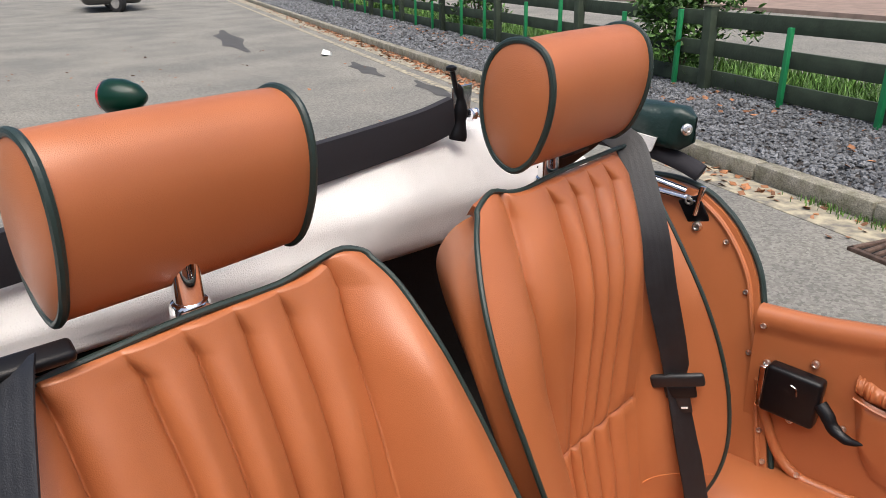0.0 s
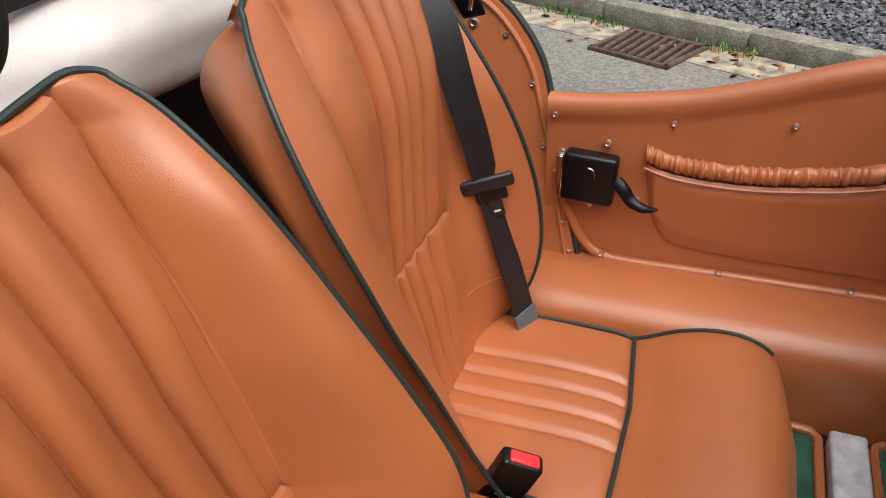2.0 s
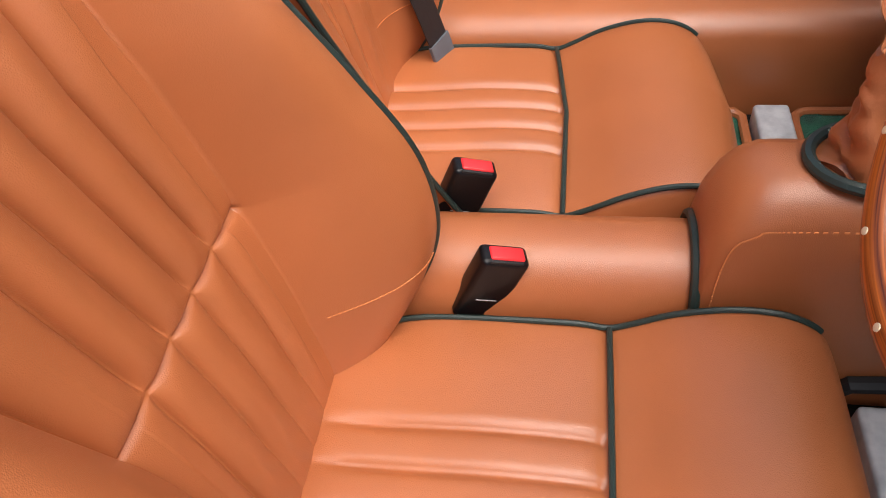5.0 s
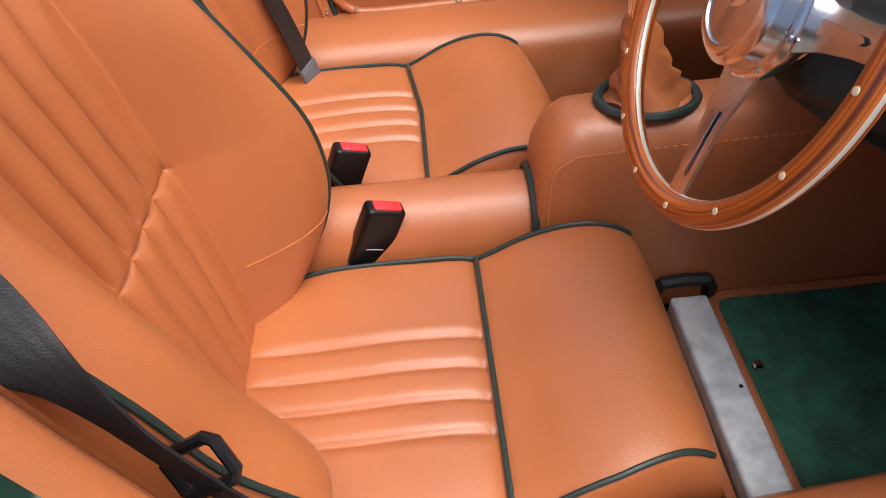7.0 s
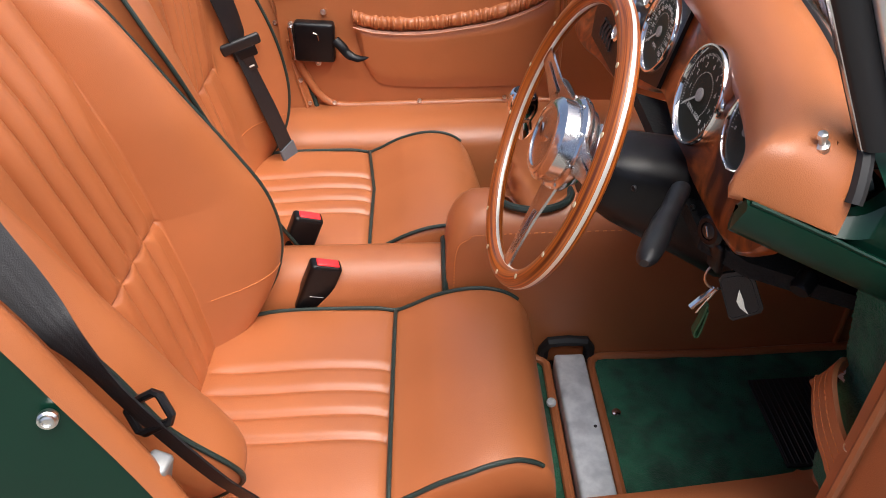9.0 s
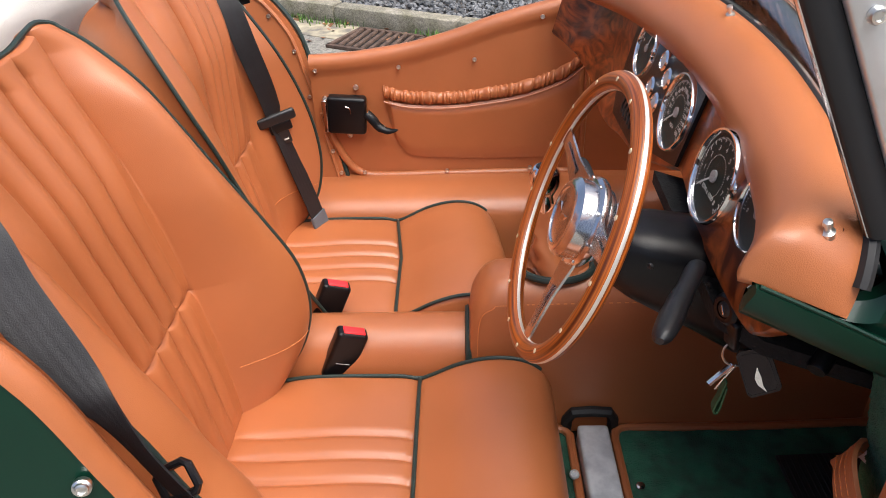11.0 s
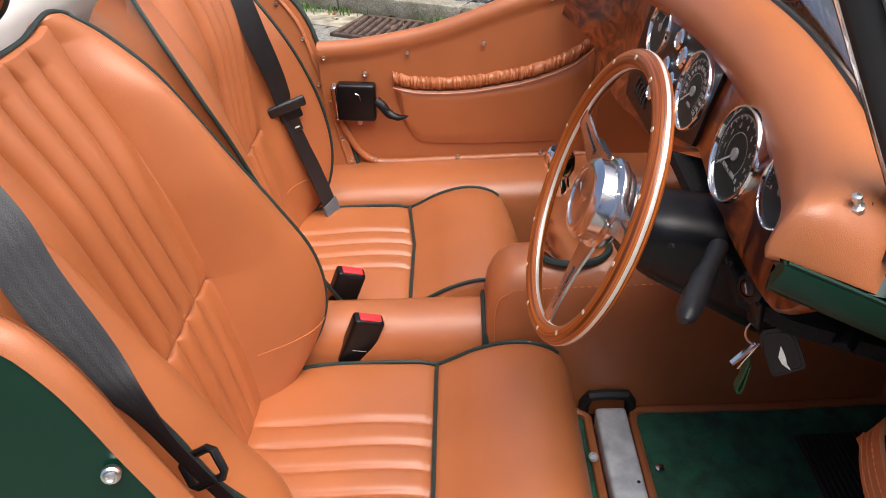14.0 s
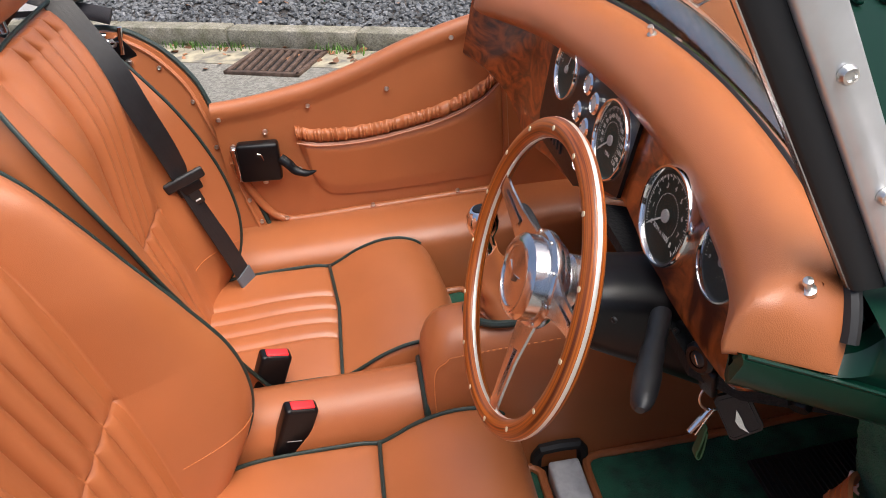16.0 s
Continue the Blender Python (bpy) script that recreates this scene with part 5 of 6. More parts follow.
# ---- open door ----
od = thing("door", (0.44, 0.03, 0.45), "open door trimmed in tan leather", under=car)
dd = V((0.10, -1.0, 0)).normalized()
dn = V((-dd.y, dd.x, 0))
H0 = V((0.432, 0.062, 0))
rows = []
for i in range(31):
    k = i / 30
    p = H0 + dd * (0.78 * k)
    zt = lerp(0.985, 0.845, ease(0.05, 0.9, k))
    rows.append([p + dn * a + V((0, 0, z)) for a, z in ((0.055, 0.45), (0.062, zt - 0.06), (0.055, zt - 0.01), (0.04, zt + 0.004), (0.022, zt + 0.006), (0.004, zt - 0.004), (-0.004, zt - 0.02), (0.0, zt - 0.045), (0.003, 0.70), (0.003, 0.52), (0.01, 0.45))])
bm = bmesh.new()
skin(bm, rows, close_u=True, cap=True)
part("door_trim", bm, TAN, od, angle=60)
rows = [[p + dn * 0.002 for p in r[:4]] for r in rows]
bm = bmesh.new()
skin(bm, [[p + dn * 0.010 for p in r] for r in rows])
part("door_skin", bm, PAINT, od, "dark green door skin")
part("seam_roll", tube([H0 + dd * 0.022 + V((-0.002, 0, z)) for z in (0.50, 0.70, 0.96)], 0.006, 8), TAN, od)
# handle and mirror on its outer skin
on_door = lambda k, out, z: H0 + dd * k + dn * (0.070 + out) + V((0, 0, z))
handle = part("handle_plate", slab([on_door(k, 0.0, z) for k, z in ((0.62, 0.735), (0.64, 0.76), (0.70, 0.755), (0.71, 0.73), (0.69, 0.71), (0.64, 0.712))], 0.006, dn), CHROME, od, "chrome door handle plate")
part("handle_lever", tube(spline([on_door(0.665, 0.004, 0.735), on_door(0.665, 0.032, 0.735), on_door(0.640, 0.040, 0.732), on_door(0.585, 0.040, 0.726)], 16), [0.010] * 7 + [0.011, 0.011, 0.010, 0.009, 0.008, 0.008, 0.007, 0.007, 0.006, 0.004], 10, flat=0.7), CHROME, handle, "chrome handle lever")
part("lock_barrel", turned([(0.011, 0), (0.011, 0.006), (0.008, 0.009), (0.001, 0.009)], facing(on_door(0.70, 0.004, 0.66), dn), 20), CHROME, od, "chrome lock barrel")
part("mirror_foot", slab([on_door(k, 0.0, z) for k, z in ((0.10, 0.90), (0.12, 0.925), (0.20, 0.915), (0.205, 0.89), (0.17, 0.875), (0.12, 0.88))], 0.012, dn), CHROME, od, "chrome mirror foot")
part("mirror_arm", tube(spline([on_door(0.15, 0.008, 0.90), on_door(0.15, 0.05, 0.915), on_door(0.145, 0.085, 0.955), on_door(0.14, 0.10, 1.0)], 14), 0.009, 10, flat=0.7), CHROME, od, "chrome mirror arm")
mm = facing(on_door(0.14, 0.11, 1.05), dd)
oval = [(0.072 * math.copysign(abs(math.cos(a)) ** 0.7, math.cos(a)), 0.048 * math.copysign(abs(math.sin(a)) ** 0.7, math.sin(a))) for a in [2 * math.pi * i / 36 for i in range(36)]]
bm = bmesh.new()
skin(bm, [[mm @ V((x * f, y * f, h)) for x, y in oval] for f, h in ((0.35, -0.045), (0.7, -0.036), (0.92, -0.018), (1.0, 0.0), (1.0, 0.008), (0.94, 0.011), (0.91, 0.006))], close_u=True)
shell = part("mirror_shell", bm, CHROME, od, "chrome oval mirror shell")
part("mirror_glass", slab([mm @ V((x * 0.915, y * 0.915, 0.005)) for x, y in oval], 0.0015, dd), material("mirror_silver", (0.9, 0.9, 0.9), 0.02, 1.0), shell, "mirror glass")
# check strap
cs = spline([V((0.446, 0.048, 0.721)), V((0.440, 0.062, 0.738)), V((0.433, 0.090, 0.761)), V((0.436, 0.122, 0.781)), V((0.450, 0.145, 0.784)), V((0.469, 0.155, 0.771))], 30)
part("check_strap", ribbon(cs, V((0.0, -0.35, 0.95)), 0.026, 0.005), TAN, body, "stitched tan leather check strap")
b = bmesh.new()
for o in (-0.017, -0.004, 0.010):
    for i in range(0, 29):
        d = (cs[i + 1] - cs[i]).normalized()
        s = V((0.0, -0.35, 0.95))
        s = (s - d * s.dot(d)).normalized()
        nn = d.cross(s)
        for q in (1, -1):
            tube([cs[i] + s * o + nn * 0.0034 * q, cs[i].lerp(cs[i + 1], 0.62) + s * o + nn * 0.0034 * q], 0.0007, 5, bm=b)
part("stitching", b, THREAD, body, kind="stuff")
for p in ((0.440, 0.058, 0.769), (0.446, 0.052, 0.728)):
    screw("screw", p, (-0.95, -0.25, 0.15), 0.0065, od)
part("strap_plate", rbox((0.004, 0.020, 0.024), 0.001, pose(0.469, 0.148, 0.784, 0, 0, 20)), GALV, body, "steel strap plate")
# striker on the rear pillar and stud on the quarter
ZINC = material("dull_zinc", (0.34, 0.35, 0.35), 0.45, 0.6, var=0.3, scale=40)
sm = pose(-0.268, 0.046, 0.768, 0, 18, -12)
latch = part("striker", rbox((0.024, 0.024, 0.062), 0.005, sm), ZINC, body, "dull galvanised door striker block")
part("striker_pin", turned([(0.005, -0.013), (0.005, 0.0125), (0.0042, 0.0135), (0.001, 0.0135)], sm @ pose(0.002, -0.001, 0.012, 90), 16), CHROME, latch)
part("striker_base", rbox((0.056, 0.016, 0.034), 0.004, sm @ pose(0.012, -0.006, -0.046, 0, 10, 0)), ZINC, body, "dull striker base plate")
for a, c in ((-0.006, -0.046), (0.030, -0.050)):
    screw("screw", tuple(sm @ V((a, -0.0145, c))), (0.2, -0.95, 0.2), 0.0055, body)
sn = facing((-0.313, 0.006, 0.909), (0.3, -0.9, 0.3))
part("press_stud", turned([(0.0085, -0.004), (0.0085, 0.002), (0.0065, 0.0035), (0.006, 0.006), (0.004, 0.0065), (0.0035, 0.004), (0.001, 0.004)], sn, 24), NICKEL, body, "nickel press stud")

# ---- folded hood behind the seats ----
hd = thing("folded_hood", (-0.8, 0.66, 1.0), "folded fabric hood with off-white lining", under=car)
rows = []
for i in range(121):
    k = i / 120
    y = lerp(-0.01, 1.36, k)
    lift = 0.030 * math.sin(math.pi * k)
    zb = lerp(1.062, 1.000, ease(0.1, 0.8, k))
    zt = 1.160 + 0.03 * ease(0.3, 0.75, k) - 0.10 * ease(0.75, 0.97, k)
    w = 0.010 * math.sin(7 * y + 2) + 0.006 * math.sin(19 * y)
    row = [V((-0.80, y, zb + 0.002)), V((-0.742, y, zb - 0.004)), V((-0.735, y, zb + 0.006))]
    for t in (0.15, 0.3, 0.45, 0.6, 0.75, 0.9, 1.0):
        row.append(V((-0.735 - 0.05 * t ** 1.3 + 0.02 * math.sin(math.pi * t) + w * math.sin(math.pi * t) + 0.006 * math.sin(14 * t + 9 * y), y, lerp(zb, zt, t))))
    row += [V((-0.82, y, zt + 0.006)), V((-0.95, y, zt - 0.02)), V((-1.02, y, zt - 0.12))]
    rows.append(row)
bm = bmesh.new()
skin(bm, rows)
part("hood_lining", bm, CLOTH, hd, "off-white cotton hood lining", 70)
hb = [(-0.755, 0.20, 1.178), (-0.756, 0.40, 1.182), (-0.757, 0.60, 1.187), (-0.758, 0.75, 1.192), (-0.757, 0.88, 1.200), (-0.753, 0.955, 1.212)]
part("header_band", ribbon(spline([V(p) for p in hb], 24), V((0.12, 0, 1)), 0.030, 0.012), DARKCLOTH, hd, "black cloth header band")
for y in (0.965,):
    part("header_bracket", rbox((0.004, 0.050, 0.060), 0.002, pose(-0.765, y + 0.028, 1.225, 0, 8, 0)), ALLOY, hd, "bright header bracket")
    part("header_latch", tube(spline([V((-0.745, y - 0.005, 1.17)), V((-0.742, y, 1.20)), V((-0.742, y + 0.002, 1.235)), V((-0.745, y - 0.004, 1.262))], 14), [0.014, 0.015, 0.014, 0.012, 0.010, 0.009, 0.011, 0.012, 0.010, 0.008, 0.006, 0.007, 0.008, 0.007, 0.004], 10, flat=0.55), PLASTIC, hd, "black hood latch")
    part("latch_screw", tube([V((-0.745, y - 0.006, 1.255)), V((-0.747, y - 0.012, 1.285))], 0.0045, 8), PLASTIC, hd)
    part("latch_knob", turned([(0.004, 0), (0.009, 0.002), (0.009, 0.007), (0.004, 0.010)], pose(-0.748, y - 0.013, 1.283), 14), PLASTIC, hd)
    part("latch_spring", turned([(0.010, 0), (0.011, 0.004), (0.009, 0.008), (0.011, 0.012), (0.009, 0.016), (0.010, 0.02)], facing((-0.75, y + 0.030, 1.205), (0, 1, 0)), 16), CHROME, hd)
# rolled green vinyl end with stud
rows = []
for i in range(17):
    k = i / 16
    x = lerp(-0.537, -0.90, k)
    e = min(1, k / 0.06) ** 0.5
    rows.append([V((x, 1.418 + 0.034 * e * math.copysign(abs(math.cos(a)) ** 0.6, math.cos(a)) + 0.004 * math.sin(20 * k + 2 * a), 1.131 + 0.014 * k + 0.042 * (0.6 + 0.4 * e) * math.copysign(abs(math.sin(a)) ** 0.7, math.sin(a)))) for a in [2 * math.pi * j / 28 for j in range(28)]])
bm = bmesh.new()
skin(bm, rows, close_u=True, cap=True)
part("hood_end", bm, VINYL, hd, "dark green vinyl hood corner", 60)
part("press_stud", turned([(0.0115, -0.002), (0.011, 0.002), (0.008, 0.0035), (0.007, 0.006), (0.0045, 0.0065), (0.004, 0.003), (0.001, 0.003)], facing((-0.542, 1.390, 1.136), (0.8, -0.55, 0.1)), 24), NICKEL, hd, "nickel press stud")
part("lining_patch", slab([(-0.597, 1.382, 1.114), (-0.697, 1.379, 1.128), (-0.697, 1.379, 1.094), (-0.607, 1.382, 1.086)], -0.004, (0, 1, 0)), CLOTH, hd, "off-white lining edge")
part("frame_bar", tube(spline([V((-0.517, 1.418, 1.048)), V((-0.557, 1.416, 1.064)), V((-0.637, 1.412, 1.084)), V((-0.757, 1.400, 1.096))], 14), 0.019, 10, flat=0.7), DARKCLOTH, hd, "black padded hood bar")
for a, c in (((-0.535, 1.400, 1.014), (-0.630, 1.395, 1.034)), ((-0.505, 1.398, 0.999), (-0.610, 1.393, 1.009)), ((-0.500, 1.396, 1.029), (-0.512, 1.396, 0.969))):
    part("link", tube([V(a), V(c)], 0.0065, 8, flat=0.5), CHROME, hd, "chrome hood link")
part("pivot_plate", rbox((0.045, 0.006, 0.075), 0.0028, pose(-0.512, 1.402, 0.969, 11, -25, 0)), PLASTIC, hd, "black pivot plate")
for p in ((-0.506, 1.401, 0.946), (-0.525, 1.399, 0.996)):
    screw("pivot_bolt", p, (0, -1, 0), 0.010, hd)
part("hood_wire", tube(spline([V((-0.70, 0.70, 1.01)), V((-0.72, 0.74, 0.90)), V((-0.74, 0.80, 0.80))], 12), 0.003, 6), PLASTIC, hd)
part("hood_wire", tube(spline([V((-0.70, 0.75, 1.01)), V((-0.72, 0.80, 0.92)), V((-0.74, 0.88, 0.82))], 12), 0.003, 6), PLASTIC, hd)
# tail of the car with its lamp
rows = []
for i in range(16):
    k = i / 15
    x = lerp(-0.98, -1.75, k)
    rows.append([V((x, 0.655 + u * lerp(0.68, 0.5, k), lerp(1.02, 0.78, k ** 1.4) - 0.12 * abs(u) ** 4)) for u in np.linspace(-1, 1, 21)])
bm = bmesh.new()
skin(bm, rows)
part("tail_panel", bm, PAINT, body, "dark green tail panel", 50)
lm = facing((-1.62, 0.785, 1.180), (-1, -0.55, 0))
part("lamp_pod", turned([(0.030, 0.022), (0.038, 0.015), (0.041, 0.000), (0.038, -0.030), (0.028, -0.059), (0.011, -0.078), (0.001, -0.080)], lm, 32), PAINT, body, "dark green lamp pod")
part("lamp_lens", turned([(0.037, 0.016), (0.034, 0.025), (0.022, 0.033), (0.001, 0.037)], lm, 32), LAMPRED, body, "red lamp lens")
part("lamp_stem", tube([V((-1.60, 0.785, 0.80)), V((-1.60, 0.785, 1.16))], 0.02, 10), PAINT, body)

# ---- kerb, gravel, fence ----
ks = thing("kerb", tuple(away(-8, 0.06)), "weathered concrete kerb of separate blocks", "kerb", kind="structure")
random.seed(4)
for i in range(46):
    s = 3.2 - i * 0.915
    c = away(s, 0.065, 0.05)
    ang = math.degrees(math.atan2(KD.y, KD.x))
    part("kerb_block", rbox((0.905, 0.13, 0.125), 0.014, Matrix.Translation(c + V((0, 0, random.uniform(-0.004, 0.004)))) @ pose(0, 0, 0, random.uniform(-0.5, 0.5), 0, ang + random.uniform(-0.25, 0.25)), 2), CONCRETE, ks)
bm = slab([away(30, 0.12, 0.06), away(-60, 0.12, 0.06), away(-60, 1.9, 0.08), away(30, 1.9, 0.08)], 0.01, (0, 0, 1))
tagged(part("gravel_bed", bm, SOIL), "dark soil under slate chippings", "gravel bed", kind="structure")


def pebbles(name, mat, n, where, size, flat, label, cat, seed):
    rng = random.Random(seed)
    verts, faces = [], []
    for _ in range(n):
        c = where(rng)
        sz = size * rng.uniform(0.55, 1.5)
        rot = Euler((rng.uniform(-0.6, 0.6), rng.uniform(-0.6, 0.6), rng.uniform(0, 6.28))).to_matrix()
        b = len(verts)
        for v in ((-1, -0.7, -flat), (1, -0.8, -flat), (0.9, 0.7, -flat), (-0.8, 0.8, -flat), (-0.7, -0.5, flat), (0.75, -0.55, flat), (0.6, 0.5, flat), (-0.6, 0.6, flat)):
            verts.append(c + rot @ (V([x * rng.uniform(0.75, 1.2) for x in v]) * sz))
        for f in ((4, 5, 6, 7), (0, 1, 5, 4), (1, 2, 6, 5), (2, 3, 7, 6), (3, 0, 4, 7)):
            faces.append([b + q for q in f])
    me = bpy.data.meshes.new(name)
    me.from_pydata(verts, [], faces)
    me.materials.append(mat)
    return tagged(new(name, me), label, cat, kind="stuff")


def island(mat, lo, hi):
    """Piece-by-piece brightness."""
    n, l = mat.node_tree.nodes, mat.node_tree.links
    g = n.new("ShaderNodeNewGeometry")
    hs = n.new("ShaderNodeHueSaturation")
    mr = n.new("ShaderNodeMapRange")
    mr.inputs[3].default_value, mr.inputs[4].default_value = lo, hi
    b = n["Principled BSDF"]
    src = b.inputs["Base Color"].links[0].from_socket
    l.new(g.outputs["Random Per Island"], mr.inputs[0])
    l.new(mr.outputs[0], hs.inputs["Value"])
    l.new(src, hs.inputs["Color"])
    l.new(hs.outputs[0], b.inputs["Base Color"])


island(SLATE, 0.5, 1.45)
island(AUTUMN, 0.5, 1.6)
island(GRASS, 0.5, 1.6)
island(LEAF, 0.45, 1.7)
pebbles("slate_chippings", SLATE, 26000, lambda r: away(r.uniform(-9, 3), r.uniform(0.12, 1.85), 0.085 + r.uniform(0, 0.02)), 0.0145, 0.35, "blue-grey slate chippings beside the kerb", "gravel", 2)
pebbles("slate_chippings", SLATE, 9000, lambda r: away(r.uniform(-32, -9), r.uniform(0.12, 1.85), 0.085 + r.uniform(0, 0.02)), 0.028, 0.35, "blue-grey slate chippings beside the kerb", "gravel", 3)
pebbles("dead_leaves", AUTUMN, 1300, lambda r: away(-abs(r.gauss(0, 1)) * 9 - 4 + 3 * r.random(), 0.0 - abs(r.gauss(0, 0.13)), 0.012), 0.022, 0.05, "brown fallen leaves along the kerb", "leaves", 5)
pebbles("dead_leaves", AUTUMN, 160, lambda r: away(r.uniform(-4, 2), -abs(r.gauss(0, 0.16)), 0.010), 0.018, 0.05, "brown fallen leaves along the kerb", "leaves", 6)
pebbles("dead_leaves", AUTUMN, 240, lambda r: away(r.uniform(-14, 2), 1.25 + r.gauss(0, 0.35), 0.11), 0.025, 0.05, "brown leaves on the chippings", "leaves", 7)
pebbles("dead_leaves", AUTUMN, 120, lambda r: V((r.uniform(-14, 1), r.uniform(1.8, 8), 0.006)), 0.018, 0.05, "stray brown leaves on the asphalt", "leaves", 8)
bm = slab([away(20, -0.02, 0.0), away(-50, -0.02, 0.0), away(-50, -0.30, 0.0), away(20, -0.30, 0.0)], 0.004, (0, 0, 1))
tagged(part("gutter", bm, ROADPAINT), "worn pale gutter strip along the kerb", "gutter", kind="structure")
bm = slab([away(-3.5, -0.42, 0.0), away(-50, -0.62, 0.0), away(-50, -0.72, 0.0), away(-3.5, -0.52, 0.0)], 0.004, (0, 0, 1))
tagged(part("seam_line", bm, ROADPAINT), "faded joint line in the asphalt", "road line", kind="structure")
DAMP = material("damp_asphalt", (0.085, 0.082, 0.078), 0.75, var=0.3, scale=5)
for c, a, b in (((-13.4, 8.35), 2.2, 0.22), ((-7.9, 7.05), 0.75, 0.13), ((-5.9, 6.35), 0.7, 0.10)):
    q = [V((c[0], c[1], 0.004)) + KD * (a * math.cos(t) * (1 + 0.25 * math.sin(3 * t))) + KN * (b * math.sin(t) * (1 + 0.3 * math.sin(5 * t))) for t in [2 * math.pi * i / 28 for i in range(28)]]
    bm = bmesh.new()
    bm.faces.new([bm.verts.new(p) for p in q])
    tagged(part("damp_patch", bm, DAMP), "dark damp patch on the asphalt", "damp patch", kind="structure")
pebbles("litter", WHITE, 1, lambda r: V((-9.6, 7.77, 0.03)), 0.10, 0.4, "white scrap on the asphalt", "litter", 9)

# drain grate
gr = thing("drain_grate", tuple(away(-0.32, -0.19, 0)), "rusty cast-iron road drain grate", "drain grate")
ang = math.atan2(KD.y, KD.x)
gmx = Matrix.Translation(away(-0.42, -0.255, 0.006)) @ Matrix.Rotation(ang, 4, "Z")
for p, sz in (((0, 0.185, 0), (0.50, 0.03, 0.03)), ((0, -0.185, 0), (0.50, 0.03, 0.03)), ((0.235, 0, 0), (0.03, 0.40, 0.03)), ((-0.235, 0, 0), (0.03, 0.40, 0.03))):
    part("frame_bar", rbox(sz, 0.006, gmx @ pose(*p), 2), RUST, gr)
for i in range(8):
    part("bar", rbox((0.026, 0.34, 0.03), 0.008, gmx @ pose(-0.19 + i * 0.054, 0, 0.002, 0, 0, 8), 2), RUST, gr)
# flat near-black sheet in place of the shaded depth below the bars
part("pit_shade_sheet", rbox((0.46, 0.36, 0.004), 0, gmx @ pose(0, 0, -0.002)), VOID, gr)

# fence
FD = 1.68
for i in range(10):
    s = -1.85 - 2.55 * i + 2.55
    c = away(s, FD, 0)
    f = thing("fence_panel", tuple(away(s, FD, 0.08)), "dark green stained post and rail fence bay", "fence", "fence bays")
    M = Matrix.Translation(c) @ Matrix.Rotation(ang, 4, "Z")
    part("post", rbox((0.115, 0.10, 0.95), 0.008, M @ pose(0, 0, 0.445), 2), FENCE, f)
    part("post_cap", rbox((0.14, 0.12, 0.02), 0.005, M @ pose(0, 0, 0.925), 2), material("weathered_wood", (0.20, 0.19, 0.13), 0.9, var=0.4, scale=20), f, "weathered post top")
    for z, h in ((0.80, 0.15), (0.50, 0.15), (0.20, 0.16)):
        part("rail", rbox((2.56, 0.03, h), 0.004, M @ pose(-1.275, 0.045, z, random.uniform(-1, 1), random.uniform(-0.5, 0.5), 0), 2), FENCE, f)
    if i < 9:
        for d, hh in ((-0.42, 0.80), (-1.45, 0.72)):
            st = thing("stake", tuple(away(s + d, FD - 0.05, 0.06)), "bright green painted timber stake", "stake", "green stakes")
            part("stake_body", rbox((0.045, 0.045, hh), 0.004, M @ pose(d, -0.05, 0.07 + hh / 2, 0, 1.5, 0), 2), STAKE, st)
gb_ = thing("green_box", tuple(away(-0.62, 0.80, 0.08)), "green plastic planter box on the chippings", "box")
part("box_body", rbox((0.20, 0.16, 0.30), 0.012, Matrix.Translation(away(-0.62, 0.80, 0.22)) @ Matrix.Rotation(ang, 4, "Z")), STAKE, gb_)

bm = slab([away(40, 1.75, 0.0), away(-70, 1.75, 0.0), away(-70, 3.4, 0.0), away(40, 3.4, 0.0)], 0.06, (0, 0, 1))
tagged(part("verge", bm, SOIL), "grass verge behind the fence", "verge", kind="structure")


def blades(name, mat, n, where, h, w, label, cat, seed):
    rng = random.Random(seed)
    verts, faces = [], []
    for _ in range(n):
        c = where(rng)
        a = rng.uniform(0, 6.28)
        d, s = V((math.cos(a), math.sin(a), 0)), V((-math.sin(a), math.cos(a), 0))
        hh, ww, ben = h * rng.uniform(0.5, 1.4), w * rng.uniform(0.7, 1.3), rng.uniform(0.1, 0.7)
        b = len(verts)
        verts += [c - s * ww, c + s * ww, c + d * hh * ben * 0.3 + V((0, 0, hh * 0.6)) + s * ww * 0.8, c + d * hh * ben * 0.3 + V((0, 0, hh * 0.6)) - s * ww * 0.8, c + d * hh * ben + V((0, 0, hh))]
        faces += [(b, b + 1, b + 2, b + 3), (b + 3, b + 2, b + 4)]
    me = bpy.data.meshes.new(name)
    me.from_pydata(verts, [], faces)
    me.materials.append(mat)
    return tagged(new(name, me), label, cat, kind="stuff")


blades("grass", GRASS, 22000, lambda r: away(r.uniform(-16, 3), r.uniform(1.76, 3.0), 0.06), 0.20, 0.007, "bright green grass behind the fence", "grass", 11)
blades("grass", GRASS, 5000, lambda r: away(r.uniform(-40, -16), r.uniform(1.76, 3.0), 0.06), 0.26, 0.016, "bright green grass behind the fence", "grass", 12)
blades("kerb_weeds", GRASS, 500, lambda r: away(r.choice((-5.2, -3.6, -2.6, -1.2, -0.9, -0.1, 0.6)) + r.gauss(0, 0.12), -0.04 + r.gauss(0, 0.03), 0.0), 0.045, 0.004, "small weeds at the foot of the kerb", "weeds", 13)


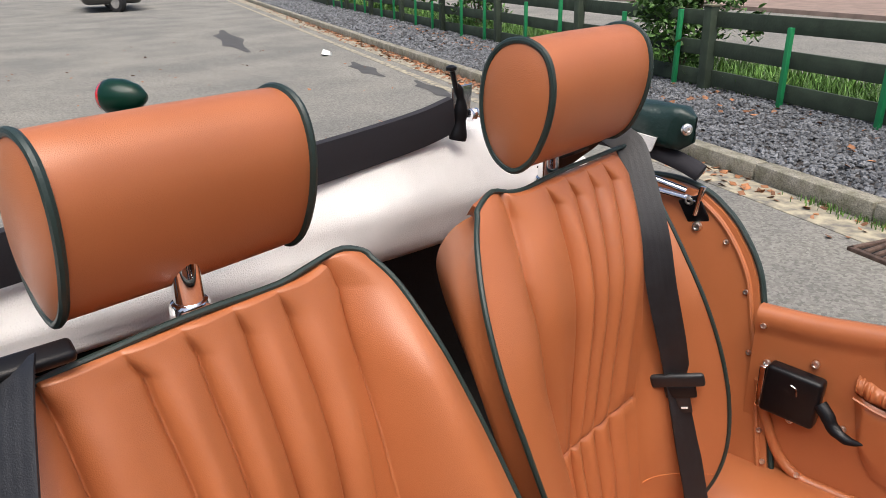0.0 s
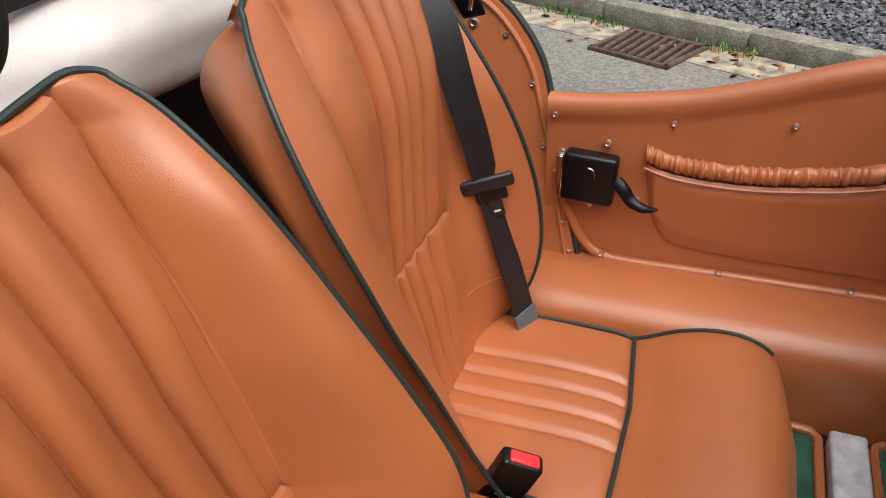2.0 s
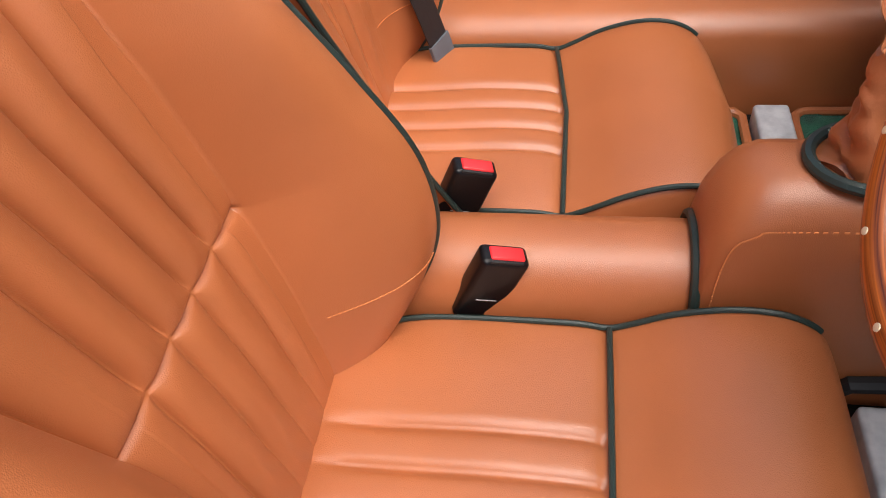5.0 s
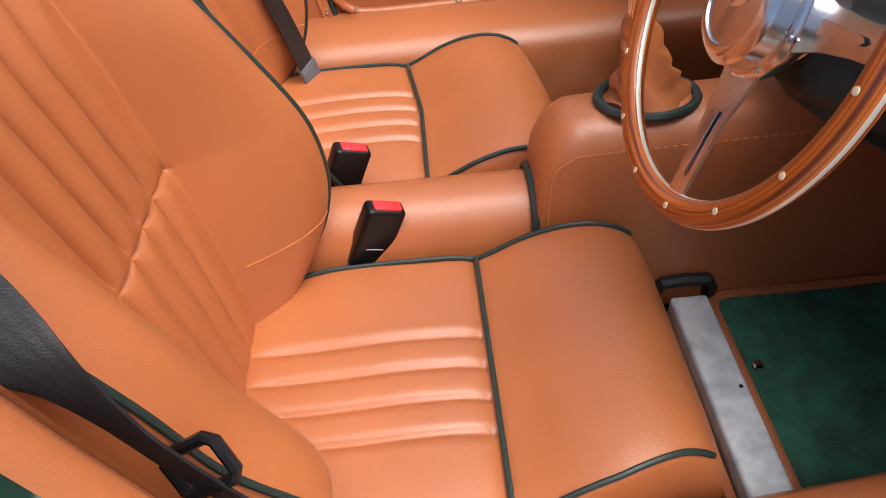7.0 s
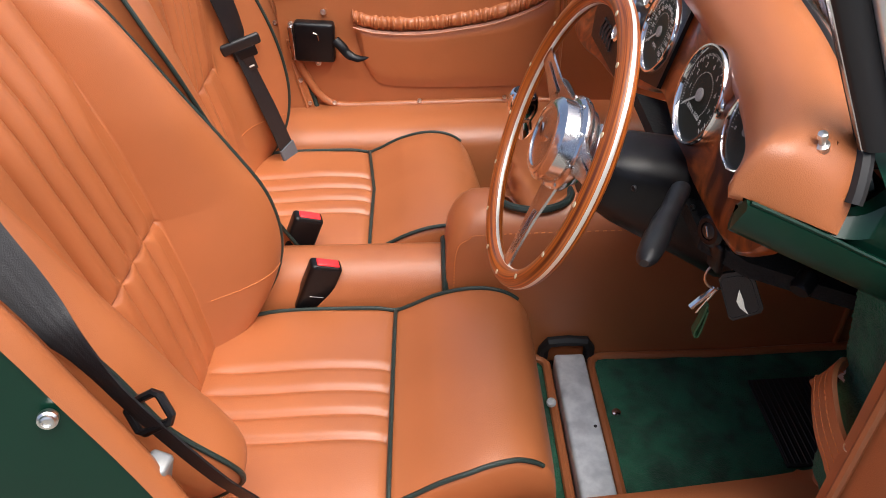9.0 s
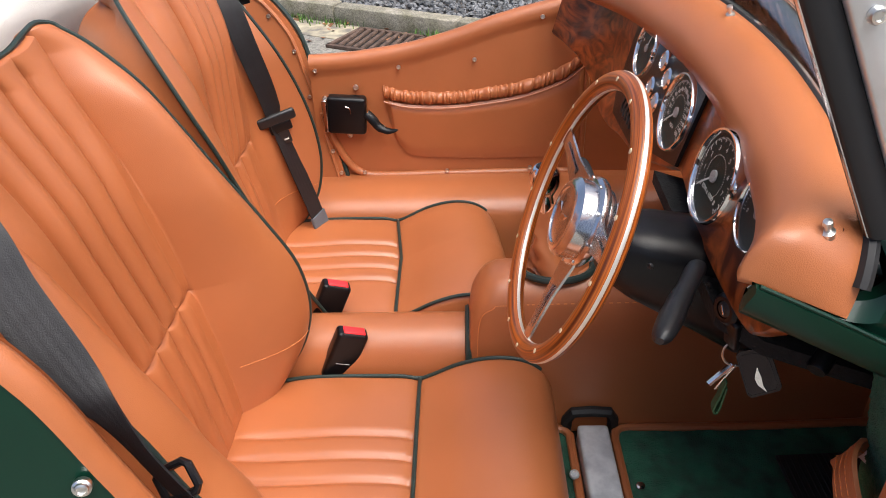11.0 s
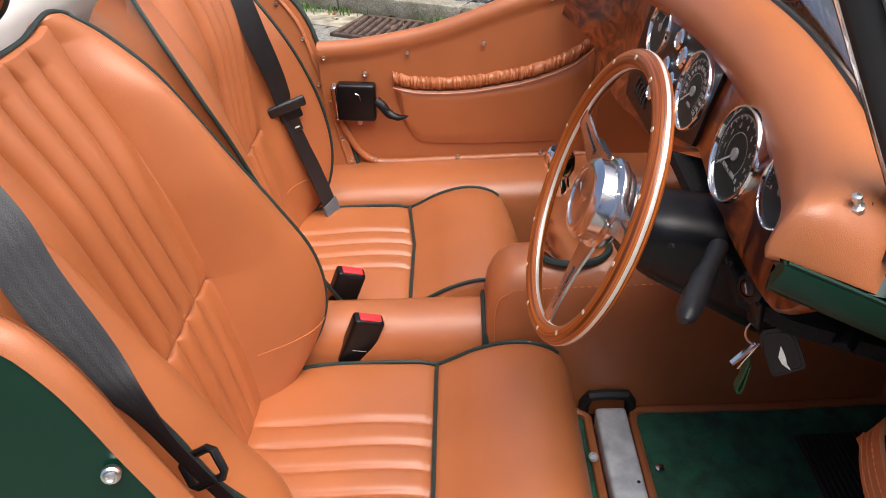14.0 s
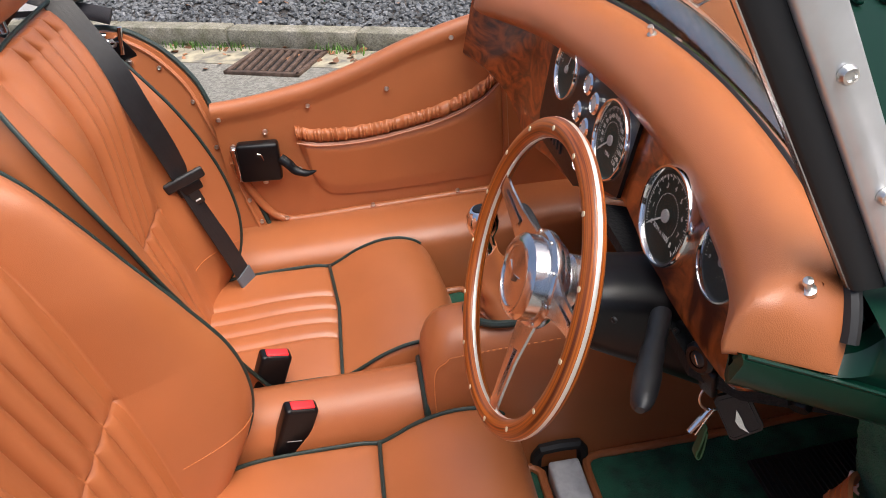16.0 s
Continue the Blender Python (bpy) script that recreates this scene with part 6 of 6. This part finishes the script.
def shrub(s, d, r0, z0, n, seed):
    c = away(s, d, z0)
    root = thing("shrub", tuple(away(s, d, 0.06)), "leafy green shrub behind the fence", "shrub", "shrubs")
    rng = random.Random(seed)
    b = bmesh.new()
    for i in range(9):
        e = c + V((rng.gauss(0, r0 * 0.5), rng.gauss(0, r0 * 0.4), rng.uniform(0, r0 * 0.7)))
        tube([away(s, d, 0.03), away(s, d, 0.03).lerp(e, 0.5) + V((rng.gauss(0, 0.04), 0, 0.05)), e], [0.014, 0.009, 0.004], 6, bm=b)
    part("stem", b, material("twig", (0.10, 0.07, 0.04), 0.85), root)
    verts, faces = [], []
    lumps = [c + V((rng.gauss(0, r0 * 0.5), rng.gauss(0, r0 * 0.45), rng.gauss(0, r0 * 0.38))) for _ in range(26)]
    for _ in range(n):
        p = rng.choice(lumps) + V((rng.gauss(0, 1), rng.gauss(0, 1), rng.gauss(0, 1))) * r0 * 0.16
        rot = Euler((rng.uniform(-0.9, 0.9), rng.uniform(-0.9, 0.9), rng.uniform(0, 6.28))).to_matrix()
        k = len(verts)
        z = 0.042 * rng.uniform(0.6, 1.35)
        verts += [p + rot @ V(q) * z for q in ((-1, 0, 0), (-0.3, 0.5, 0.12), (0.5, 0.4, 0.1), (1.1, 0, -0.1), (0.5, -0.4, 0.1), (-0.3, -0.5, 0.12))]
        faces.append([k + q for q in range(6)])
    me = bpy.data.meshes.new("foliage")
    me.from_pydata([v - V(root["at"]) for v in verts], [], faces)
    me.materials.append(LEAF)
    o = new("foliage", me)
    o.parent = root


shrub(-5.3, 2.0, 0.55, 0.85, 2600, 21)
shrub(-11.5, 2.2, 0.6, 0.7, 1500, 22)
shrub(-17.0, 2.3, 0.7, 0.7, 1500, 23)
shrub(1.6, 2.3, 0.6, 0.7, 1500, 24)
# road beyond
bm = slab([away(80, 9.2, 0.0), away(-120, 9.2, 0.0), away(-120, 9.35, 0.0), away(80, 9.35, 0.0)], 0.005, (0, 0, 1))
tagged(part("road_line", bm, material("white_line", (0.75, 0.75, 0.72), 0.8, var=0.2)), "white painted edge line on the road", "road line", kind="structure")
bm = slab([away(80, 10.2, 0.0), away(-120, 10.2, 0.0), away(-120, 40, 0.0), away(80, 40, 0.0)], 0.10, (0, 0, 1))
tagged(part("far_pavement", bm, material("far_brick_paving", (0.30, 0.22, 0.18), 0.9, var=0.3, scale=3)), "reddish far pavement", "pavement", kind="structure")
# parked car far off
pc = thing("parked_car", (-26.5, 12.4, 0), "dark car parked far across the asphalt", "car")
part("car_hull", rbox((1.9, 4.2, 0.7), 0.2, pose(-27.2, 12.2, 0.6, 0, 0, 70), 4), material("black_car_paint", (0.01, 0.01, 0.012), 0.3, coat=1.0), pc)
for q in (-1.2, 1.3):
    p = V((-26.3, 12.0, 0.31)) + V((math.cos(radians(160)), math.sin(radians(160)), 0)) * q
    part("car_wheel", turned([(0.1, -0.1), (0.2, -0.1), (0.31, -0.09), (0.31, 0.09), (0.2, 0.1), (0.19, 0.06), (0.02, 0.07)], facing(p, (0.34, -0.94, 0)), 28), RUBBER, pc)
    part("wheel_trim", turned([(0.19, 0.0), (0.19, 0.02), (0.02, 0.03)], facing(p + V((0.03, -0.075, 0)), (0.34, -0.94, 0)), 24), ALLOY, pc)

# plain unseen walls, added to block low sky light and darken reflections
SKYBLOCK = material("dark_sky_block", (0.10, 0.075, 0.06), 0.9, var=0.4, scale=2)
bm = rbox((60, 0.3, 2.4), 0, pose(0, -9, 1.2))
tagged(part("sky_block_wall", bm, SKYBLOCK), "unseen dark wall added to block low sky light", "wall", kind="structure")
bm = rbox((0.3, 40, 3.0), 0, pose(22, 2, 1.5, 0, 0, -27))
tagged(part("sky_block_wall", bm, SKYBLOCK), "unseen dark wall added to block low sky light", "wall", kind="structure")

# outer skins on the far side
rows = []
for p in spline([(x, 0, z) for x, z in TOP], 30):
    rows.append([V((p.x, 1.388, p.z - 0.034)), V((p.x, 1.408, p.z - 0.20)), V((p.x, 1.428, 0.42))])
bm = bmesh.new()
skin(bm, rows)
part("door_skin", bm, PAINT, ld, "dark green door skin")
part("cowl_skin", slab([(0.335, 1.362, 0.38), (0.335, 1.362, 1.02), (0.96, 1.327, 1.02), (0.96, 1.327, 0.38)], 0.008, (0, 1, 0)), PAINT, body, "dark green painted cowl side")
part("rear_quarter", slab([(x - 0.012, lean(z) + 0.026, z - 0.014) for x, z in QL] + [(-1.0, lean(0.96) + 0.026, 0.96), (-1.0, lean(0.36) + 0.026, 0.36), (-0.28, lean(0.36) + 0.026, 0.36)], 0.008, (0, 1, 0)), PAINT, body, "dark green painted rear quarter")
